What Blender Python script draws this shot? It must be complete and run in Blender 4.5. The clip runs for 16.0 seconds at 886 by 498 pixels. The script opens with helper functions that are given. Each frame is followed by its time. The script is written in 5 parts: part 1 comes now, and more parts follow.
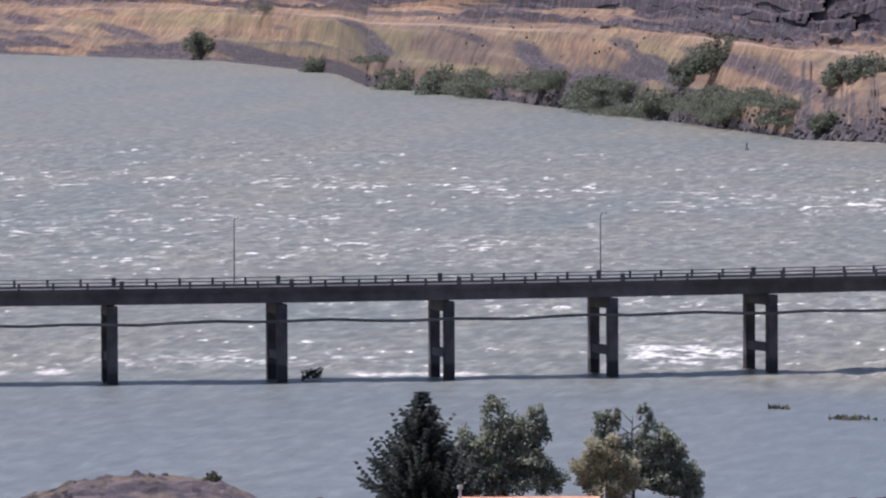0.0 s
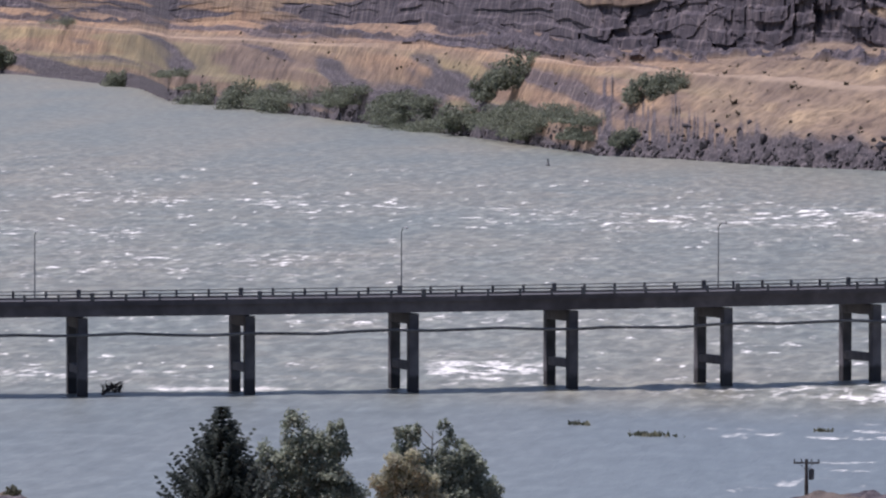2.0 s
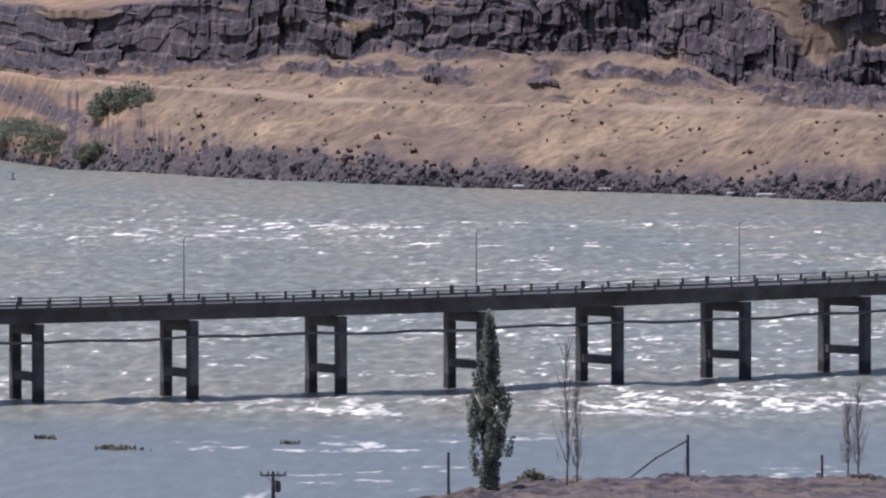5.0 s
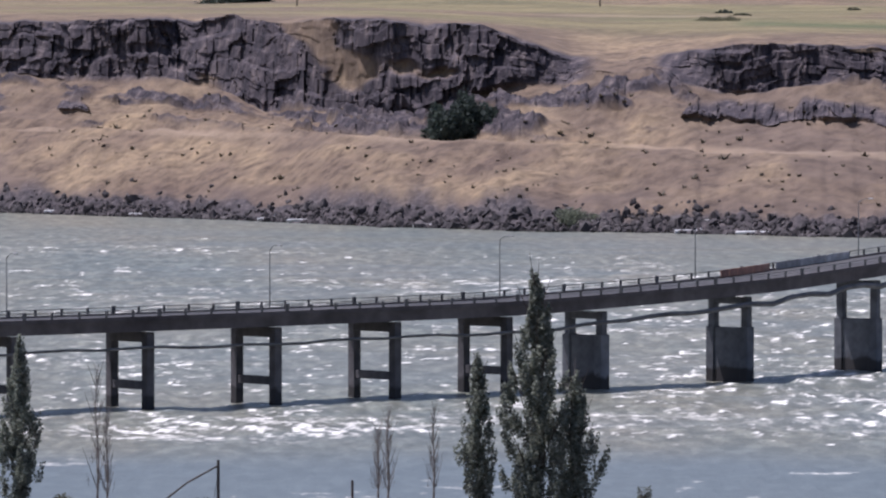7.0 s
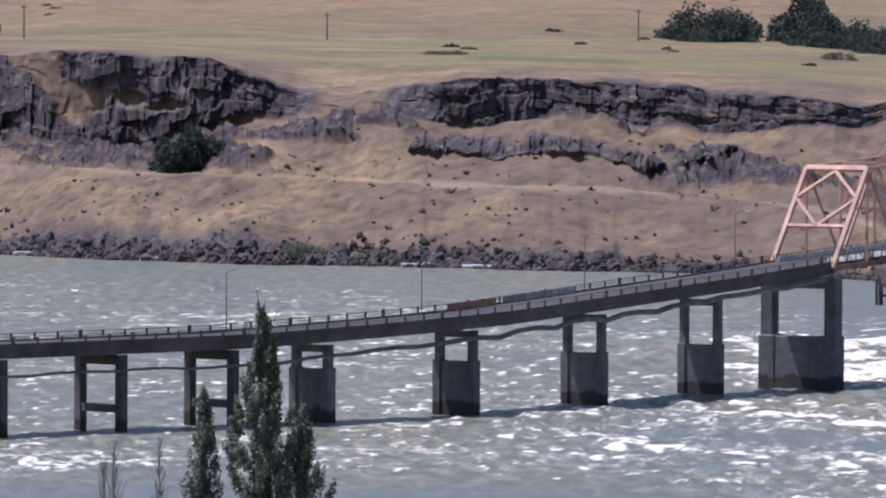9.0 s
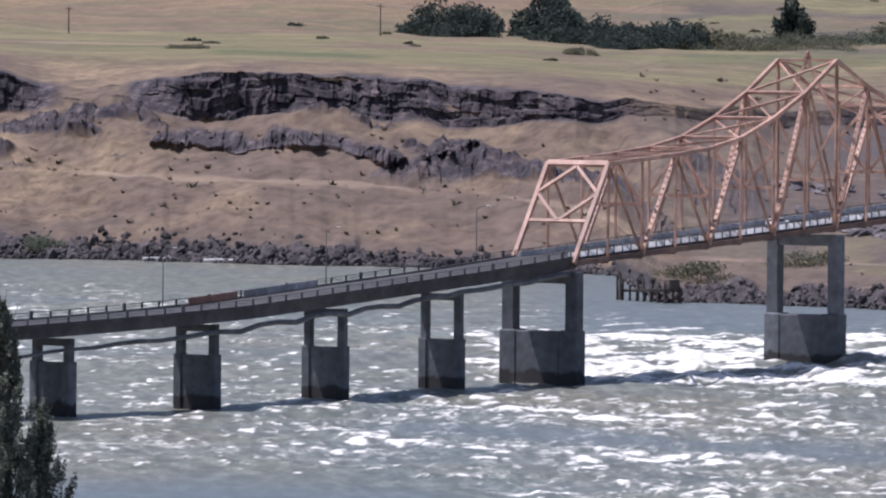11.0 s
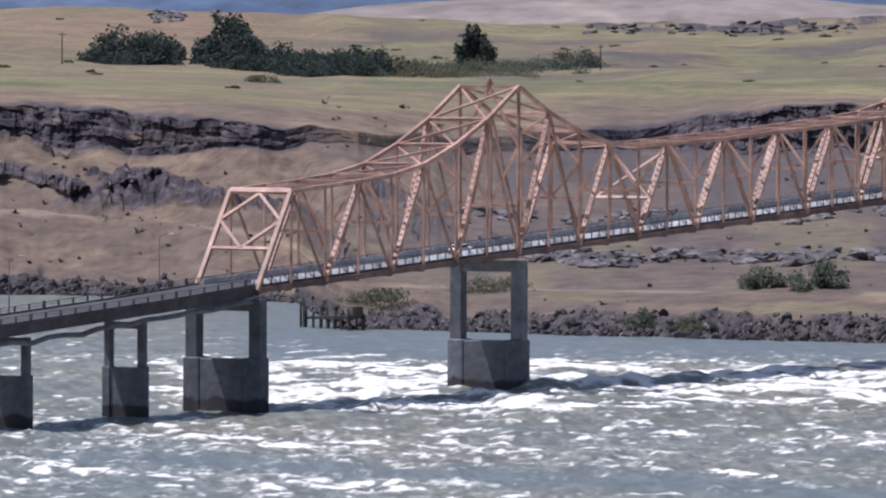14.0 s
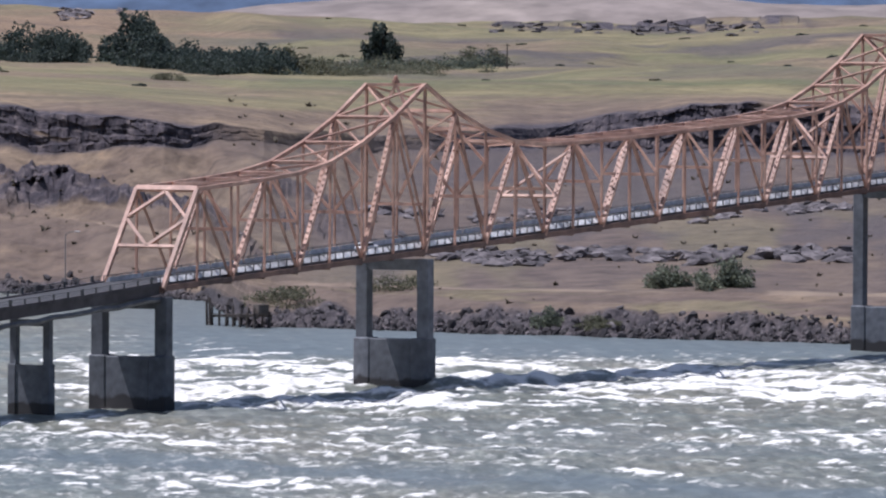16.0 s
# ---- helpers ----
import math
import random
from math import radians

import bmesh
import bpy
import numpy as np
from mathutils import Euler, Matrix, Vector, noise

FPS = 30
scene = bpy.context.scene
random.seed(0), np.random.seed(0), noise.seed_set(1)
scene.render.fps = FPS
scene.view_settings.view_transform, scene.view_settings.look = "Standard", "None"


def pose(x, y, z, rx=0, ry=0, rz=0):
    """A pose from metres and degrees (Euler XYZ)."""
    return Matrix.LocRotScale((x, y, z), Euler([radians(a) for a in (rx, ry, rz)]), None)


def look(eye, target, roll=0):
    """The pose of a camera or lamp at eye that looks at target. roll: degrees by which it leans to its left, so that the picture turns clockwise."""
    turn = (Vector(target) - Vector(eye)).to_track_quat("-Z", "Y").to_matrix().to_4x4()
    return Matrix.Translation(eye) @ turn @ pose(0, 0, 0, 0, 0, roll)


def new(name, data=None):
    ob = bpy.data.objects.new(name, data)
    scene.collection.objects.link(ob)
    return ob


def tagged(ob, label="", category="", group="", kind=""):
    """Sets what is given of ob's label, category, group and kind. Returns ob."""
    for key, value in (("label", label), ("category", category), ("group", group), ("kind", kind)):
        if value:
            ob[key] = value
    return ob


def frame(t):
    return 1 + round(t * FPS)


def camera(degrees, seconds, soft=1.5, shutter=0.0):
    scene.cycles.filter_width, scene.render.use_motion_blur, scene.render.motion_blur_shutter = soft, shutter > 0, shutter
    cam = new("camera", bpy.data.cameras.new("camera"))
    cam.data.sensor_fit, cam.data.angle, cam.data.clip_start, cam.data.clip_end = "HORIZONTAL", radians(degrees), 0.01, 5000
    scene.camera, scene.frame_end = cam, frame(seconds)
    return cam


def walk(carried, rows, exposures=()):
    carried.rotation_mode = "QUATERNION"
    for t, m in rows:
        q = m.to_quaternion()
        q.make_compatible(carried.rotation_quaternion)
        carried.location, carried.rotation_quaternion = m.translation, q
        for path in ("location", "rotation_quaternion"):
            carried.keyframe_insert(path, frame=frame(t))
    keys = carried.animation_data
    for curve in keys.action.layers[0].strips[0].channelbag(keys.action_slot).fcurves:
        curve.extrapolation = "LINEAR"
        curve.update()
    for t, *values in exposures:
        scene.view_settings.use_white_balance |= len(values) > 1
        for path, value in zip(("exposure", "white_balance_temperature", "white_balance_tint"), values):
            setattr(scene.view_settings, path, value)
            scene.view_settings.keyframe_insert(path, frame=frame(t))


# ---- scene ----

from mathutils.bvhtree import BVHTree

# The lookout is 51 m over the river; x runs along the straight truss, z = 0 is the water.
EYE = (0.0, 0.0, 51.3)
cam = camera(6.2, 16.0, soft=2.25)
# seconds, bearing (degrees clockwise from +y), tilt, roll
ROWS = [
    (0.0, 47.525, -2.240, -0.248), (0.5, 47.910, -2.251, -0.141), (1.0, 48.319, -2.200, -0.178),
    (1.5, 48.487, -2.154, -0.046), (2.0, 48.920, -2.136, 0.055), (2.5, 49.778, -2.130, 0.065),
    (3.0, 50.200, -2.097, 0.043), (3.5, 51.254, -2.037, -0.209), (3.7, 51.639, -2.015, -0.167),
    (5.8, 53.608, -2.005, -0.127), (6.0, 54.022, -1.963, -0.103), (6.5, 54.841, -1.885, -0.056),
    (7.0, 55.954, -1.870, 0.075), (7.5, 56.125, -1.823, 0.127), (8.0, 56.322, -1.736, 0.199),
    (8.5, 57.325, -1.653, 0.240), (8.7, 57.574, -1.642, 0.257), (10.8, 59.477, -1.660, 0.395),
    (11.0, 59.681, -1.659, 0.457), (11.5, 60.261, -1.644, 0.288), (12.0, 60.588, -1.619, 0.188),
    (12.5, 61.430, -1.523, 0.193), (13.0, 61.532, -1.474, 0.090), (13.5, 61.688, -1.458, 0.149),
    (14.0, 61.900, -1.456, 0.175), (14.5, 62.036, -1.461, 0.157), (15.0, 62.196, -1.457, 0.217),
    (15.5, 62.321, -1.446, 0.254), (16.0, 62.558, -1.465, 0.305),
]
walk(cam, [(t, pose(*EYE, 90 + tilt, 0, -bearing) @ pose(0, 0, 0, 0, 0, roll)) for t, bearing, tilt, roll in ROWS],
     exposures=[(0.0, 0.19, 5750, 24), (6.0, 0.13, 5700, 22), (12.0, 0.02, 5600, 19), (16.0, 0.0, 5550, 17)])

# ---------------------------------------------------------------- light
SUN_BEARING, SUN_HEIGHT = -27.0, 67.7
world = bpy.data.worlds.new("world")
scene.world = world
world.use_nodes = True
nt = world.node_tree
sky = nt.nodes.new("ShaderNodeTexSky")
sky.sky_type, sky.sun_disc = "NISHITA", False
sky.sun_elevation, sky.sun_rotation = radians(SUN_HEIGHT), radians(SUN_BEARING)
sky.air_density, sky.dust_density = 1.0, 2.0
nt.links.new(sky.outputs[0], nt.nodes["Background"].inputs[0])
nt.nodes["Background"].inputs[1].default_value = 0.078
sun = new("sun", bpy.data.lights.new("sun", "SUN"))
sun.data.energy, sun.data.angle, sun.data.color = 4.5, radians(0.53), (1.0, 0.925, 0.845)
sb, sh = radians(SUN_BEARING), radians(SUN_HEIGHT)
sun.matrix_world = look((math.sin(sb) * math.cos(sh) * 900, math.cos(sb) * math.cos(sh) * 900, math.sin(sh) * 900), (0, 0, 0))


# ---------------------------------------------------------------- materials
def node(tree, kind, **values):
    n = tree.nodes.new(kind)
    for key, value in values.items():
        n.inputs[key].default_value = value
    return n


def ramp(tree, source, stops):
    r = tree.nodes.new("ShaderNodeValToRGB")
    r.color_ramp.elements[0].position, r.color_ramp.elements[0].color = stops[0][0], (*stops[0][1], 1)
    r.color_ramp.elements[1].position, r.color_ramp.elements[1].color = stops[-1][0], (*stops[-1][1], 1)
    for place, colour in stops[1:-1]:
        e = r.color_ramp.elements.new(place)
        e.color = (*colour, 1)
    tree.links.new(source, r.inputs[0])
    return r.outputs[0]


def mix(tree, factor, a, b):
    m = tree.nodes.new("ShaderNodeMix")
    m.data_type = "RGBA"
    for value, socket in ((factor, m.inputs[0]), (a, m.inputs[6]), (b, m.inputs[7])):
        if isinstance(value, bpy.types.NodeSocket):
            tree.links.new(value, socket)
        elif isinstance(value, tuple):
            socket.default_value = (*value, 1)
        else:
            socket.default_value = value
    return m.outputs[2]


def noise_of(tree, scale, detail=4.0, stretch=(1, 1, 1), rough=0.55):
    co = tree.nodes.new("ShaderNodeTexCoord")
    mp = tree.nodes.new("ShaderNodeMapping")
    mp.inputs["Scale"].default_value = stretch
    n = node(tree, "ShaderNodeTexNoise", Scale=scale, Detail=detail, Roughness=rough)
    tree.links.new(co.outputs["Object"], mp.inputs[0])
    tree.links.new(mp.outputs[0], n.inputs["Vector"])
    return n.outputs["Fac"]


def across_view(tree, scale, wide, deep, bearing, detail=4.0, rough=0.6):
    """Noise in ripples that run wide across the river's line of sight and deep along it, in metres."""
    geo = tree.nodes.new("ShaderNodeNewGeometry")
    mp = tree.nodes.new("ShaderNodeMapping")
    mp.vector_type = "TEXTURE"
    mp.inputs["Rotation"].default_value = (0, 0, -radians(bearing))
    mp.inputs["Scale"].default_value = (wide, deep, 1)
    n = node(tree, "ShaderNodeTexNoise", Scale=scale, Detail=detail, Roughness=rough)
    tree.links.new(geo.outputs["Position"], mp.inputs[0])
    tree.links.new(mp.outputs[0], n.inputs["Vector"])
    return n.outputs["Fac"]


def base_material(name, rough, metallic=0.0):
    m = bpy.data.materials.new(name)
    m.use_nodes = True
    b = m.node_tree.nodes["Principled BSDF"]
    b.inputs["Roughness"].default_value, b.inputs["Metallic"].default_value = rough, metallic
    return m, m.node_tree, b


def bumped(tree, bsdf, height, strength, distance):
    b = node(tree, "ShaderNodeBump", Strength=strength, Distance=distance)
    tree.links.new(height, b.inputs["Height"])
    tree.links.new(b.outputs[0], bsdf.inputs["Normal"])


def worn(name, dark, mid, light, rough, grain=0.6, patch=0.08, bump=0.05, vary=0.25, metallic=0.0):
    """A surface with stains at one scale, grain at another, and a small change from piece to piece."""
    m, t, b = base_material(name, rough, metallic)
    big = ramp(t, noise_of(t, patch, 5), [(0.3, dark), (0.5, mid), (0.72, light)])
    fine = noise_of(t, grain, 6)
    shade = ramp(t, fine, [(0.3, (0.68, 0.68, 0.68)), (0.7, (1.2, 1.2, 1.2))])
    mul = t.nodes.new("ShaderNodeMix")
    mul.data_type, mul.blend_type = "RGBA", "MULTIPLY"
    mul.inputs[0].default_value = 1.0
    t.links.new(big, mul.inputs[6])
    t.links.new(shade, mul.inputs[7])
    info = t.nodes.new("ShaderNodeObjectInfo")
    each = ramp(t, info.outputs["Random"], [(0.0, (1 - vary,) * 3), (1.0, (1 + vary * 0.6,) * 3)])
    mul2 = t.nodes.new("ShaderNodeMix")
    mul2.data_type, mul2.blend_type = "RGBA", "MULTIPLY"
    mul2.inputs[0].default_value = 1.0
    t.links.new(mul.outputs[2], mul2.inputs[6])
    t.links.new(each, mul2.inputs[7])
    t.links.new(mul2.outputs[2], b.inputs["Base Color"])
    bumped(t, b, fine, 0.6, bump)
    return m


def leafy(name, dark, mid, light):
    """Thin leaves: part of the light passes through them."""
    m, t, b = base_material(name, 0.75)
    geo = t.nodes.new("ShaderNodeNewGeometry")
    leaf = ramp(t, geo.outputs["Random Per Island"], [(0.0, dark), (0.5, mid), (1.0, light)])
    patch = ramp(t, noise_of(t, 0.5, 3), [(0.3, (0.65, 0.65, 0.65)), (0.7, (1.25, 1.25, 1.2))])
    mul = t.nodes.new("ShaderNodeMix")
    mul.data_type, mul.blend_type = "RGBA", "MULTIPLY"
    mul.inputs[0].default_value = 1.0
    t.links.new(leaf, mul.inputs[6])
    t.links.new(patch, mul.inputs[7])
    t.links.new(mul.outputs[2], b.inputs["Base Color"])
    thin = t.nodes.new("ShaderNodeBsdfTranslucent")
    t.links.new(mul.outputs[2], thin.inputs["Color"])
    both = t.nodes.new("ShaderNodeMixShader")
    both.inputs[0].default_value = 0.4
    t.links.new(b.outputs[0], both.inputs[1])
    t.links.new(thin.outputs[0], both.inputs[2])
    t.links.new(both.outputs[0], t.nodes["Material Output"].inputs["Surface"])
    return m


def pier_concrete(name, dark, mid, light):
    """Weathered concrete with the dark wet band that the river leaves up to about two metres."""
    m = worn(name, dark, mid, light, 0.9, 0.7, 0.12)
    t = m.node_tree
    b = t.nodes["Principled BSDF"]
    old = b.inputs["Base Color"].links[0].from_socket
    geo = t.nodes.new("ShaderNodeNewGeometry")
    xyz = t.nodes.new("ShaderNodeSeparateXYZ")
    t.links.new(geo.outputs["Position"], xyz.inputs[0])
    edge = node(t, "ShaderNodeTexNoise", Scale=0.45, Detail=4.0)
    t.links.new(geo.outputs["Position"], edge.inputs["Vector"])
    add = t.nodes.new("ShaderNodeMath")
    add.operation = "MULTIPLY_ADD"
    t.links.new(edge.outputs["Fac"], add.inputs[0])
    add.inputs[1].default_value = -2.4
    t.links.new(xyz.outputs["Z"], add.inputs[2])
    wet = ramp(t, add.outputs[0], [(0.35, (1, 1, 1)), (0.75, (0, 0, 0))])
    out = mix(t, wet, old, (0.045, 0.042, 0.042))
    t.links.new(out, b.inputs["Base Color"])
    return m


CONCRETE = pier_concrete("weathered concrete", (0.11, 0.115, 0.126), (0.158, 0.165, 0.18), (0.21, 0.215, 0.225))
# deck and open piers use darker concrete than the walled piers
DECK_CONCRETE = worn("dark deck concrete", (0.052, 0.045, 0.047), (0.085, 0.075, 0.077), (0.13, 0.116, 0.117), 0.9, 0.5, 0.1)
DARK_CONCRETE = pier_concrete("dark mottled concrete", (0.07, 0.066, 0.07), (0.115, 0.108, 0.112), (0.17, 0.16, 0.16))
ASPHALT = worn("asphalt", (0.045, 0.045, 0.046), (0.065, 0.064, 0.065), (0.095, 0.092, 0.09), 0.9, 0.8, 0.05)
STEEL = worn("faded orange paint on steel", (0.33, 0.185, 0.135), (0.5, 0.295, 0.212), (0.66, 0.43, 0.315), 0.55, 0.5, 0.15, 0.01, 0.18)
BROWN_STEEL = worn("dark brown painted steel", (0.09, 0.058, 0.048), (0.15, 0.09, 0.07), (0.24, 0.14, 0.1), 0.7, 0.5, 0.15, 0.01, 0.18)
RAIL_STEEL = worn("galvanised steel", (0.32, 0.31, 0.3), (0.42, 0.41, 0.4), (0.55, 0.54, 0.52), 0.5, 0.8, 0.2, 0.01)
WEATHERED_STEEL = worn("weathered lamp steel", (0.16, 0.16, 0.16), (0.22, 0.22, 0.22), (0.3, 0.29, 0.28), 0.5, 0.8, 0.2, 0.01)
DARK_STEEL = worn("dark galvanised steel", (0.07, 0.07, 0.07), (0.11, 0.11, 0.11), (0.16, 0.155, 0.15), 0.55, 0.8, 0.2, 0.01)
WOOD = worn("weathered pole wood", (0.05, 0.04, 0.035), (0.1, 0.08, 0.065), (0.16, 0.13, 0.11), 0.9, 1.5, 0.4, 0.02)
BARK = worn("bark", (0.06, 0.05, 0.04), (0.12, 0.1, 0.08), (0.2, 0.17, 0.14), 0.95, 2.0, 0.5, 0.03)
PALE_BARK = worn("pale bark", (0.2, 0.17, 0.14), (0.3, 0.26, 0.22), (0.4, 0.36, 0.31), 0.95, 2.0, 0.5, 0.02)
BOULDER = worn("basalt boulder", (0.055, 0.048, 0.05), (0.115, 0.1, 0.1), (0.29, 0.255, 0.245), 0.92, 0.6, 0.15, 0.1, 0.5)
PARAPET = worn("pale painted barrier", (0.68, 0.67, 0.65), (0.8, 0.79, 0.77), (0.86, 0.85, 0.83), 0.7, 0.8, 0.2, 0.01)
ROOF = worn("rusty orange metal roof", (0.42, 0.16, 0.07), (0.6, 0.27, 0.12), (0.7, 0.36, 0.2), 0.55, 1.0, 0.3, 0.01)
SIDING = worn("white siding", (0.55, 0.54, 0.52), (0.68, 0.67, 0.65), (0.78, 0.77, 0.75), 0.7, 1.0, 0.3, 0.01)
WHITE_PAINT = worn("white car paint", (0.7, 0.7, 0.7), (0.8, 0.8, 0.8), (0.85, 0.85, 0.85), 0.3, 1.0, 0.3, 0.0)
RED_PAINT = worn("orange red paint", (0.3, 0.15, 0.1), (0.4, 0.2, 0.14), (0.5, 0.28, 0.2), 0.5, 1.0, 0.3, 0.0)
GLASS = worn("dark vehicle glass", (0.02, 0.02, 0.025), (0.03, 0.03, 0.035), (0.04, 0.04, 0.05), 0.1, 1.0, 0.3, 0.0)
RUBBER = worn("rubber", (0.02, 0.02, 0.02), (0.03, 0.03, 0.03), (0.05, 0.05, 0.05), 0.85, 1.0, 0.3, 0.0)
NEEDLES = leafy("dark conifer needles", (0.055, 0.07, 0.064), (0.09, 0.108, 0.094), (0.14, 0.16, 0.132))
LEAVES = leafy("grey green leaves", (0.19, 0.22, 0.165), (0.32, 0.35, 0.26), (0.48, 0.5, 0.38))
POPLAR_LEAVES = leafy("poplar leaves", (0.13, 0.148, 0.118), (0.235, 0.255, 0.205), (0.37, 0.39, 0.31))
PALE_LEAVES = leafy("yellow green willow leaves", (0.32, 0.31, 0.2), (0.45, 0.43, 0.29), (0.6, 0.57, 0.41))
OAK_LEAVES = leafy("dark oak leaves", (0.04, 0.056, 0.05), (0.06, 0.08, 0.068), (0.085, 0.108, 0.086))
SHRUB_LEAVES = leafy("river shrub leaves", (0.13, 0.15, 0.11), (0.19, 0.21, 0.15), (0.26, 0.28, 0.2))
DRY_BRUSH = leafy("dry brown brush", (0.08, 0.066, 0.05), (0.12, 0.1, 0.072), (0.18, 0.15, 0.105))
SAGE_LEAVES = leafy("grey sage leaves", (0.09, 0.095, 0.06), (0.16, 0.16, 0.1), (0.24, 0.23, 0.15))


def multiply(tree, a, b, amount=1.0):
    m = tree.nodes.new("ShaderNodeMix")
    m.data_type, m.blend_type = "RGBA", "MULTIPLY"
    m.inputs[0].default_value = amount
    tree.links.new(a, m.inputs[6])
    tree.links.new(b, m.inputs[7])
    return m.outputs[2]


def land_material():
    m, t, b = base_material("dry grass and basalt", 0.95)
    at = {}
    for key in ("rock", "riprap", "green", "bare", "path", "warm", "lush"):
        a = t.nodes.new("ShaderNodeAttribute")
        a.attribute_name = key
        at[key] = a.outputs["Fac"]
    grass = ramp(t, noise_of(t, 0.045, 6), [(0.3, (0.13, 0.092, 0.068)), (0.48, (0.205, 0.15, 0.1)), (0.68, (0.31, 0.23, 0.138))])
    sunburnt = ramp(t, noise_of(t, 0.06, 6), [(0.3, (0.2, 0.125, 0.078)), (0.5, (0.31, 0.195, 0.11)), (0.7, (0.42, 0.28, 0.155))])
    grass = mix(t, at["warm"], grass, sunburnt)
    tuft = ramp(t, noise_of(t, 0.4, 6, (1, 1, 0.6), 0.65), [(0.32, (0.5, 0.47, 0.46)), (0.5, (0.95, 0.95, 0.95)), (0.72, (1.28, 1.25, 1.2))])
    grass = multiply(t, grass, tuft)
    earth = ramp(t, noise_of(t, 0.12, 6), [(0.3, (0.1, 0.072, 0.058)), (0.7, (0.182, 0.135, 0.102))])
    soil = ramp(t, noise_of(t, 0.22, 6), [(0.3, (0.55, 0.52, 0.5)), (0.52, (1.0, 1.0, 1.0)), (0.72, (1.25, 1.22, 1.15))])
    field = ramp(t, noise_of(t, 0.03, 5), [(0.3, (0.135, 0.125, 0.062)), (0.5, (0.21, 0.182, 0.088)), (0.72, (0.3, 0.25, 0.125))])
    meadow = ramp(t, noise_of(t, 0.05, 5), [(0.3, (0.085, 0.1, 0.045)), (0.7, (0.15, 0.16, 0.07))])
    stone = ramp(t, noise_of(t, 0.35, 8, (1, 1, 0.35), 0.65), [(0.36, (0.03, 0.026, 0.033)), (0.5, (0.063, 0.052, 0.059)), (0.6, (0.12, 0.099, 0.1)), (0.72, (0.23, 0.187, 0.17))])
    scree = ramp(t, noise_of(t, 0.6, 7, (1, 1, 1), 0.7), [(0.34, (0.035, 0.031, 0.034)), (0.52, (0.08, 0.068, 0.07)), (0.72, (0.17, 0.142, 0.138))])
    c = mix(t, at["bare"], grass, earth)
    c = mix(t, at["green"], c, field)
    c = mix(t, at["lush"], c, meadow)
    c = multiply(t, c, soil, 0.8)
    c = mix(t, at["path"], c, (0.42, 0.32, 0.22))
    c = mix(t, at["riprap"], c, scree)
    c = mix(t, at["rock"], c, stone)
    t.links.new(c, b.inputs["Base Color"])
    bumped(t, b, noise_of(t, 0.5, 8, (1, 1, 1), 0.7), 0.8, 0.6)
    return m


def water_material():
    """Silty water with wind ripples; the foam's ragged edge comes from fine noise over its density."""
    m, t, b = base_material("silty river water", 0.3)
    a = t.nodes.new("ShaderNodeAttribute")
    a.attribute_name = "foam"
    calm = t.nodes.new("ShaderNodeAttribute")
    calm.attribute_name = "calm"
    body = ramp(t, across_view(t, 1.0, 38, 260, 54, 5), [(0.34, (0.158, 0.174, 0.15)), (0.5, (0.182, 0.187, 0.152)), (0.66, (0.204, 0.196, 0.152))])
    # light and dark of the ripples is put into the colour here
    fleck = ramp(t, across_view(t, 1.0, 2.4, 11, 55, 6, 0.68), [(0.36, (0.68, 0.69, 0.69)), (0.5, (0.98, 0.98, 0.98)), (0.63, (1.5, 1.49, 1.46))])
    # sky reflection on calm water is put in as a bluer body colour
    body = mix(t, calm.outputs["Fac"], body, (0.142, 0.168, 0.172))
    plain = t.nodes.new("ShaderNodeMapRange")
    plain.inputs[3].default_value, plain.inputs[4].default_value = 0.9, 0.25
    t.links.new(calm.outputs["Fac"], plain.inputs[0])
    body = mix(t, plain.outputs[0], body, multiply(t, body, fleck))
    ragged = across_view(t, 1.0, 1.9, 6.0, 56, 6, 0.68)
    lift = t.nodes.new("ShaderNodeMath")
    lift.operation = "MULTIPLY_ADD"
    t.links.new(ragged, lift.inputs[0])
    lift.inputs[1].default_value = 1.5
    t.links.new(a.outputs["Fac"], lift.inputs[2])
    span = t.nodes.new("ShaderNodeMapRange")
    span.inputs[1].default_value, span.inputs[2].default_value = 0.98, 1.56
    t.links.new(lift.outputs[0], span.inputs[0])
    foam = span.outputs[0]
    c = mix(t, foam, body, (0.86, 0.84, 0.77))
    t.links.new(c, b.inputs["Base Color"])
    r = t.nodes.new("ShaderNodeMapRange")
    r.inputs[3].default_value, r.inputs[4].default_value = 0.38, 0.9
    t.links.new(foam, r.inputs[0])
    t.links.new(r.outputs[0], b.inputs["Roughness"])
    b.inputs["IOR"].default_value = 1.33
    b.inputs["Specular IOR Level"].default_value = 0.2
    bumped(t, b, across_view(t, 1.0, 1.5, 9, 55, 6, 0.62), 0.4, 0.5)
    return m


LAND, WATER = land_material(), water_material()


# ---------------------------------------------------------------- mesh helpers
def part(name, bm, material, parent=None, label=""):
    """Links a bmesh as one mesh object."""
    if isinstance(bm, bpy.types.Mesh):
        me = bm
    else:
        me = bpy.data.meshes.new(name)
        bm.to_mesh(me)
        bm.free()
    me.materials.append(material)
    ob = new(name, me)
    ob.parent = parent
    return tagged(ob, label)


def thing(name, at, label, category, group="", turn=0.0):
    ob = new(name)
    ob.matrix_basis = pose(*at, 0, 0, turn)
    return tagged(ob, label, category, group)


def box(bm, centre, size, turn=0.0, bevel=0.0):
    got = bmesh.ops.create_cube(bm, size=1.0, matrix=pose(*centre, 0, 0, turn) @ Matrix.Diagonal((*size, 1)))
    if bevel:
        edges = list({e for v in got["verts"] for e in v.link_edges})
        bmesh.ops.bevel(bm, geom=edges, offset=bevel, segments=1, affect="EDGES")


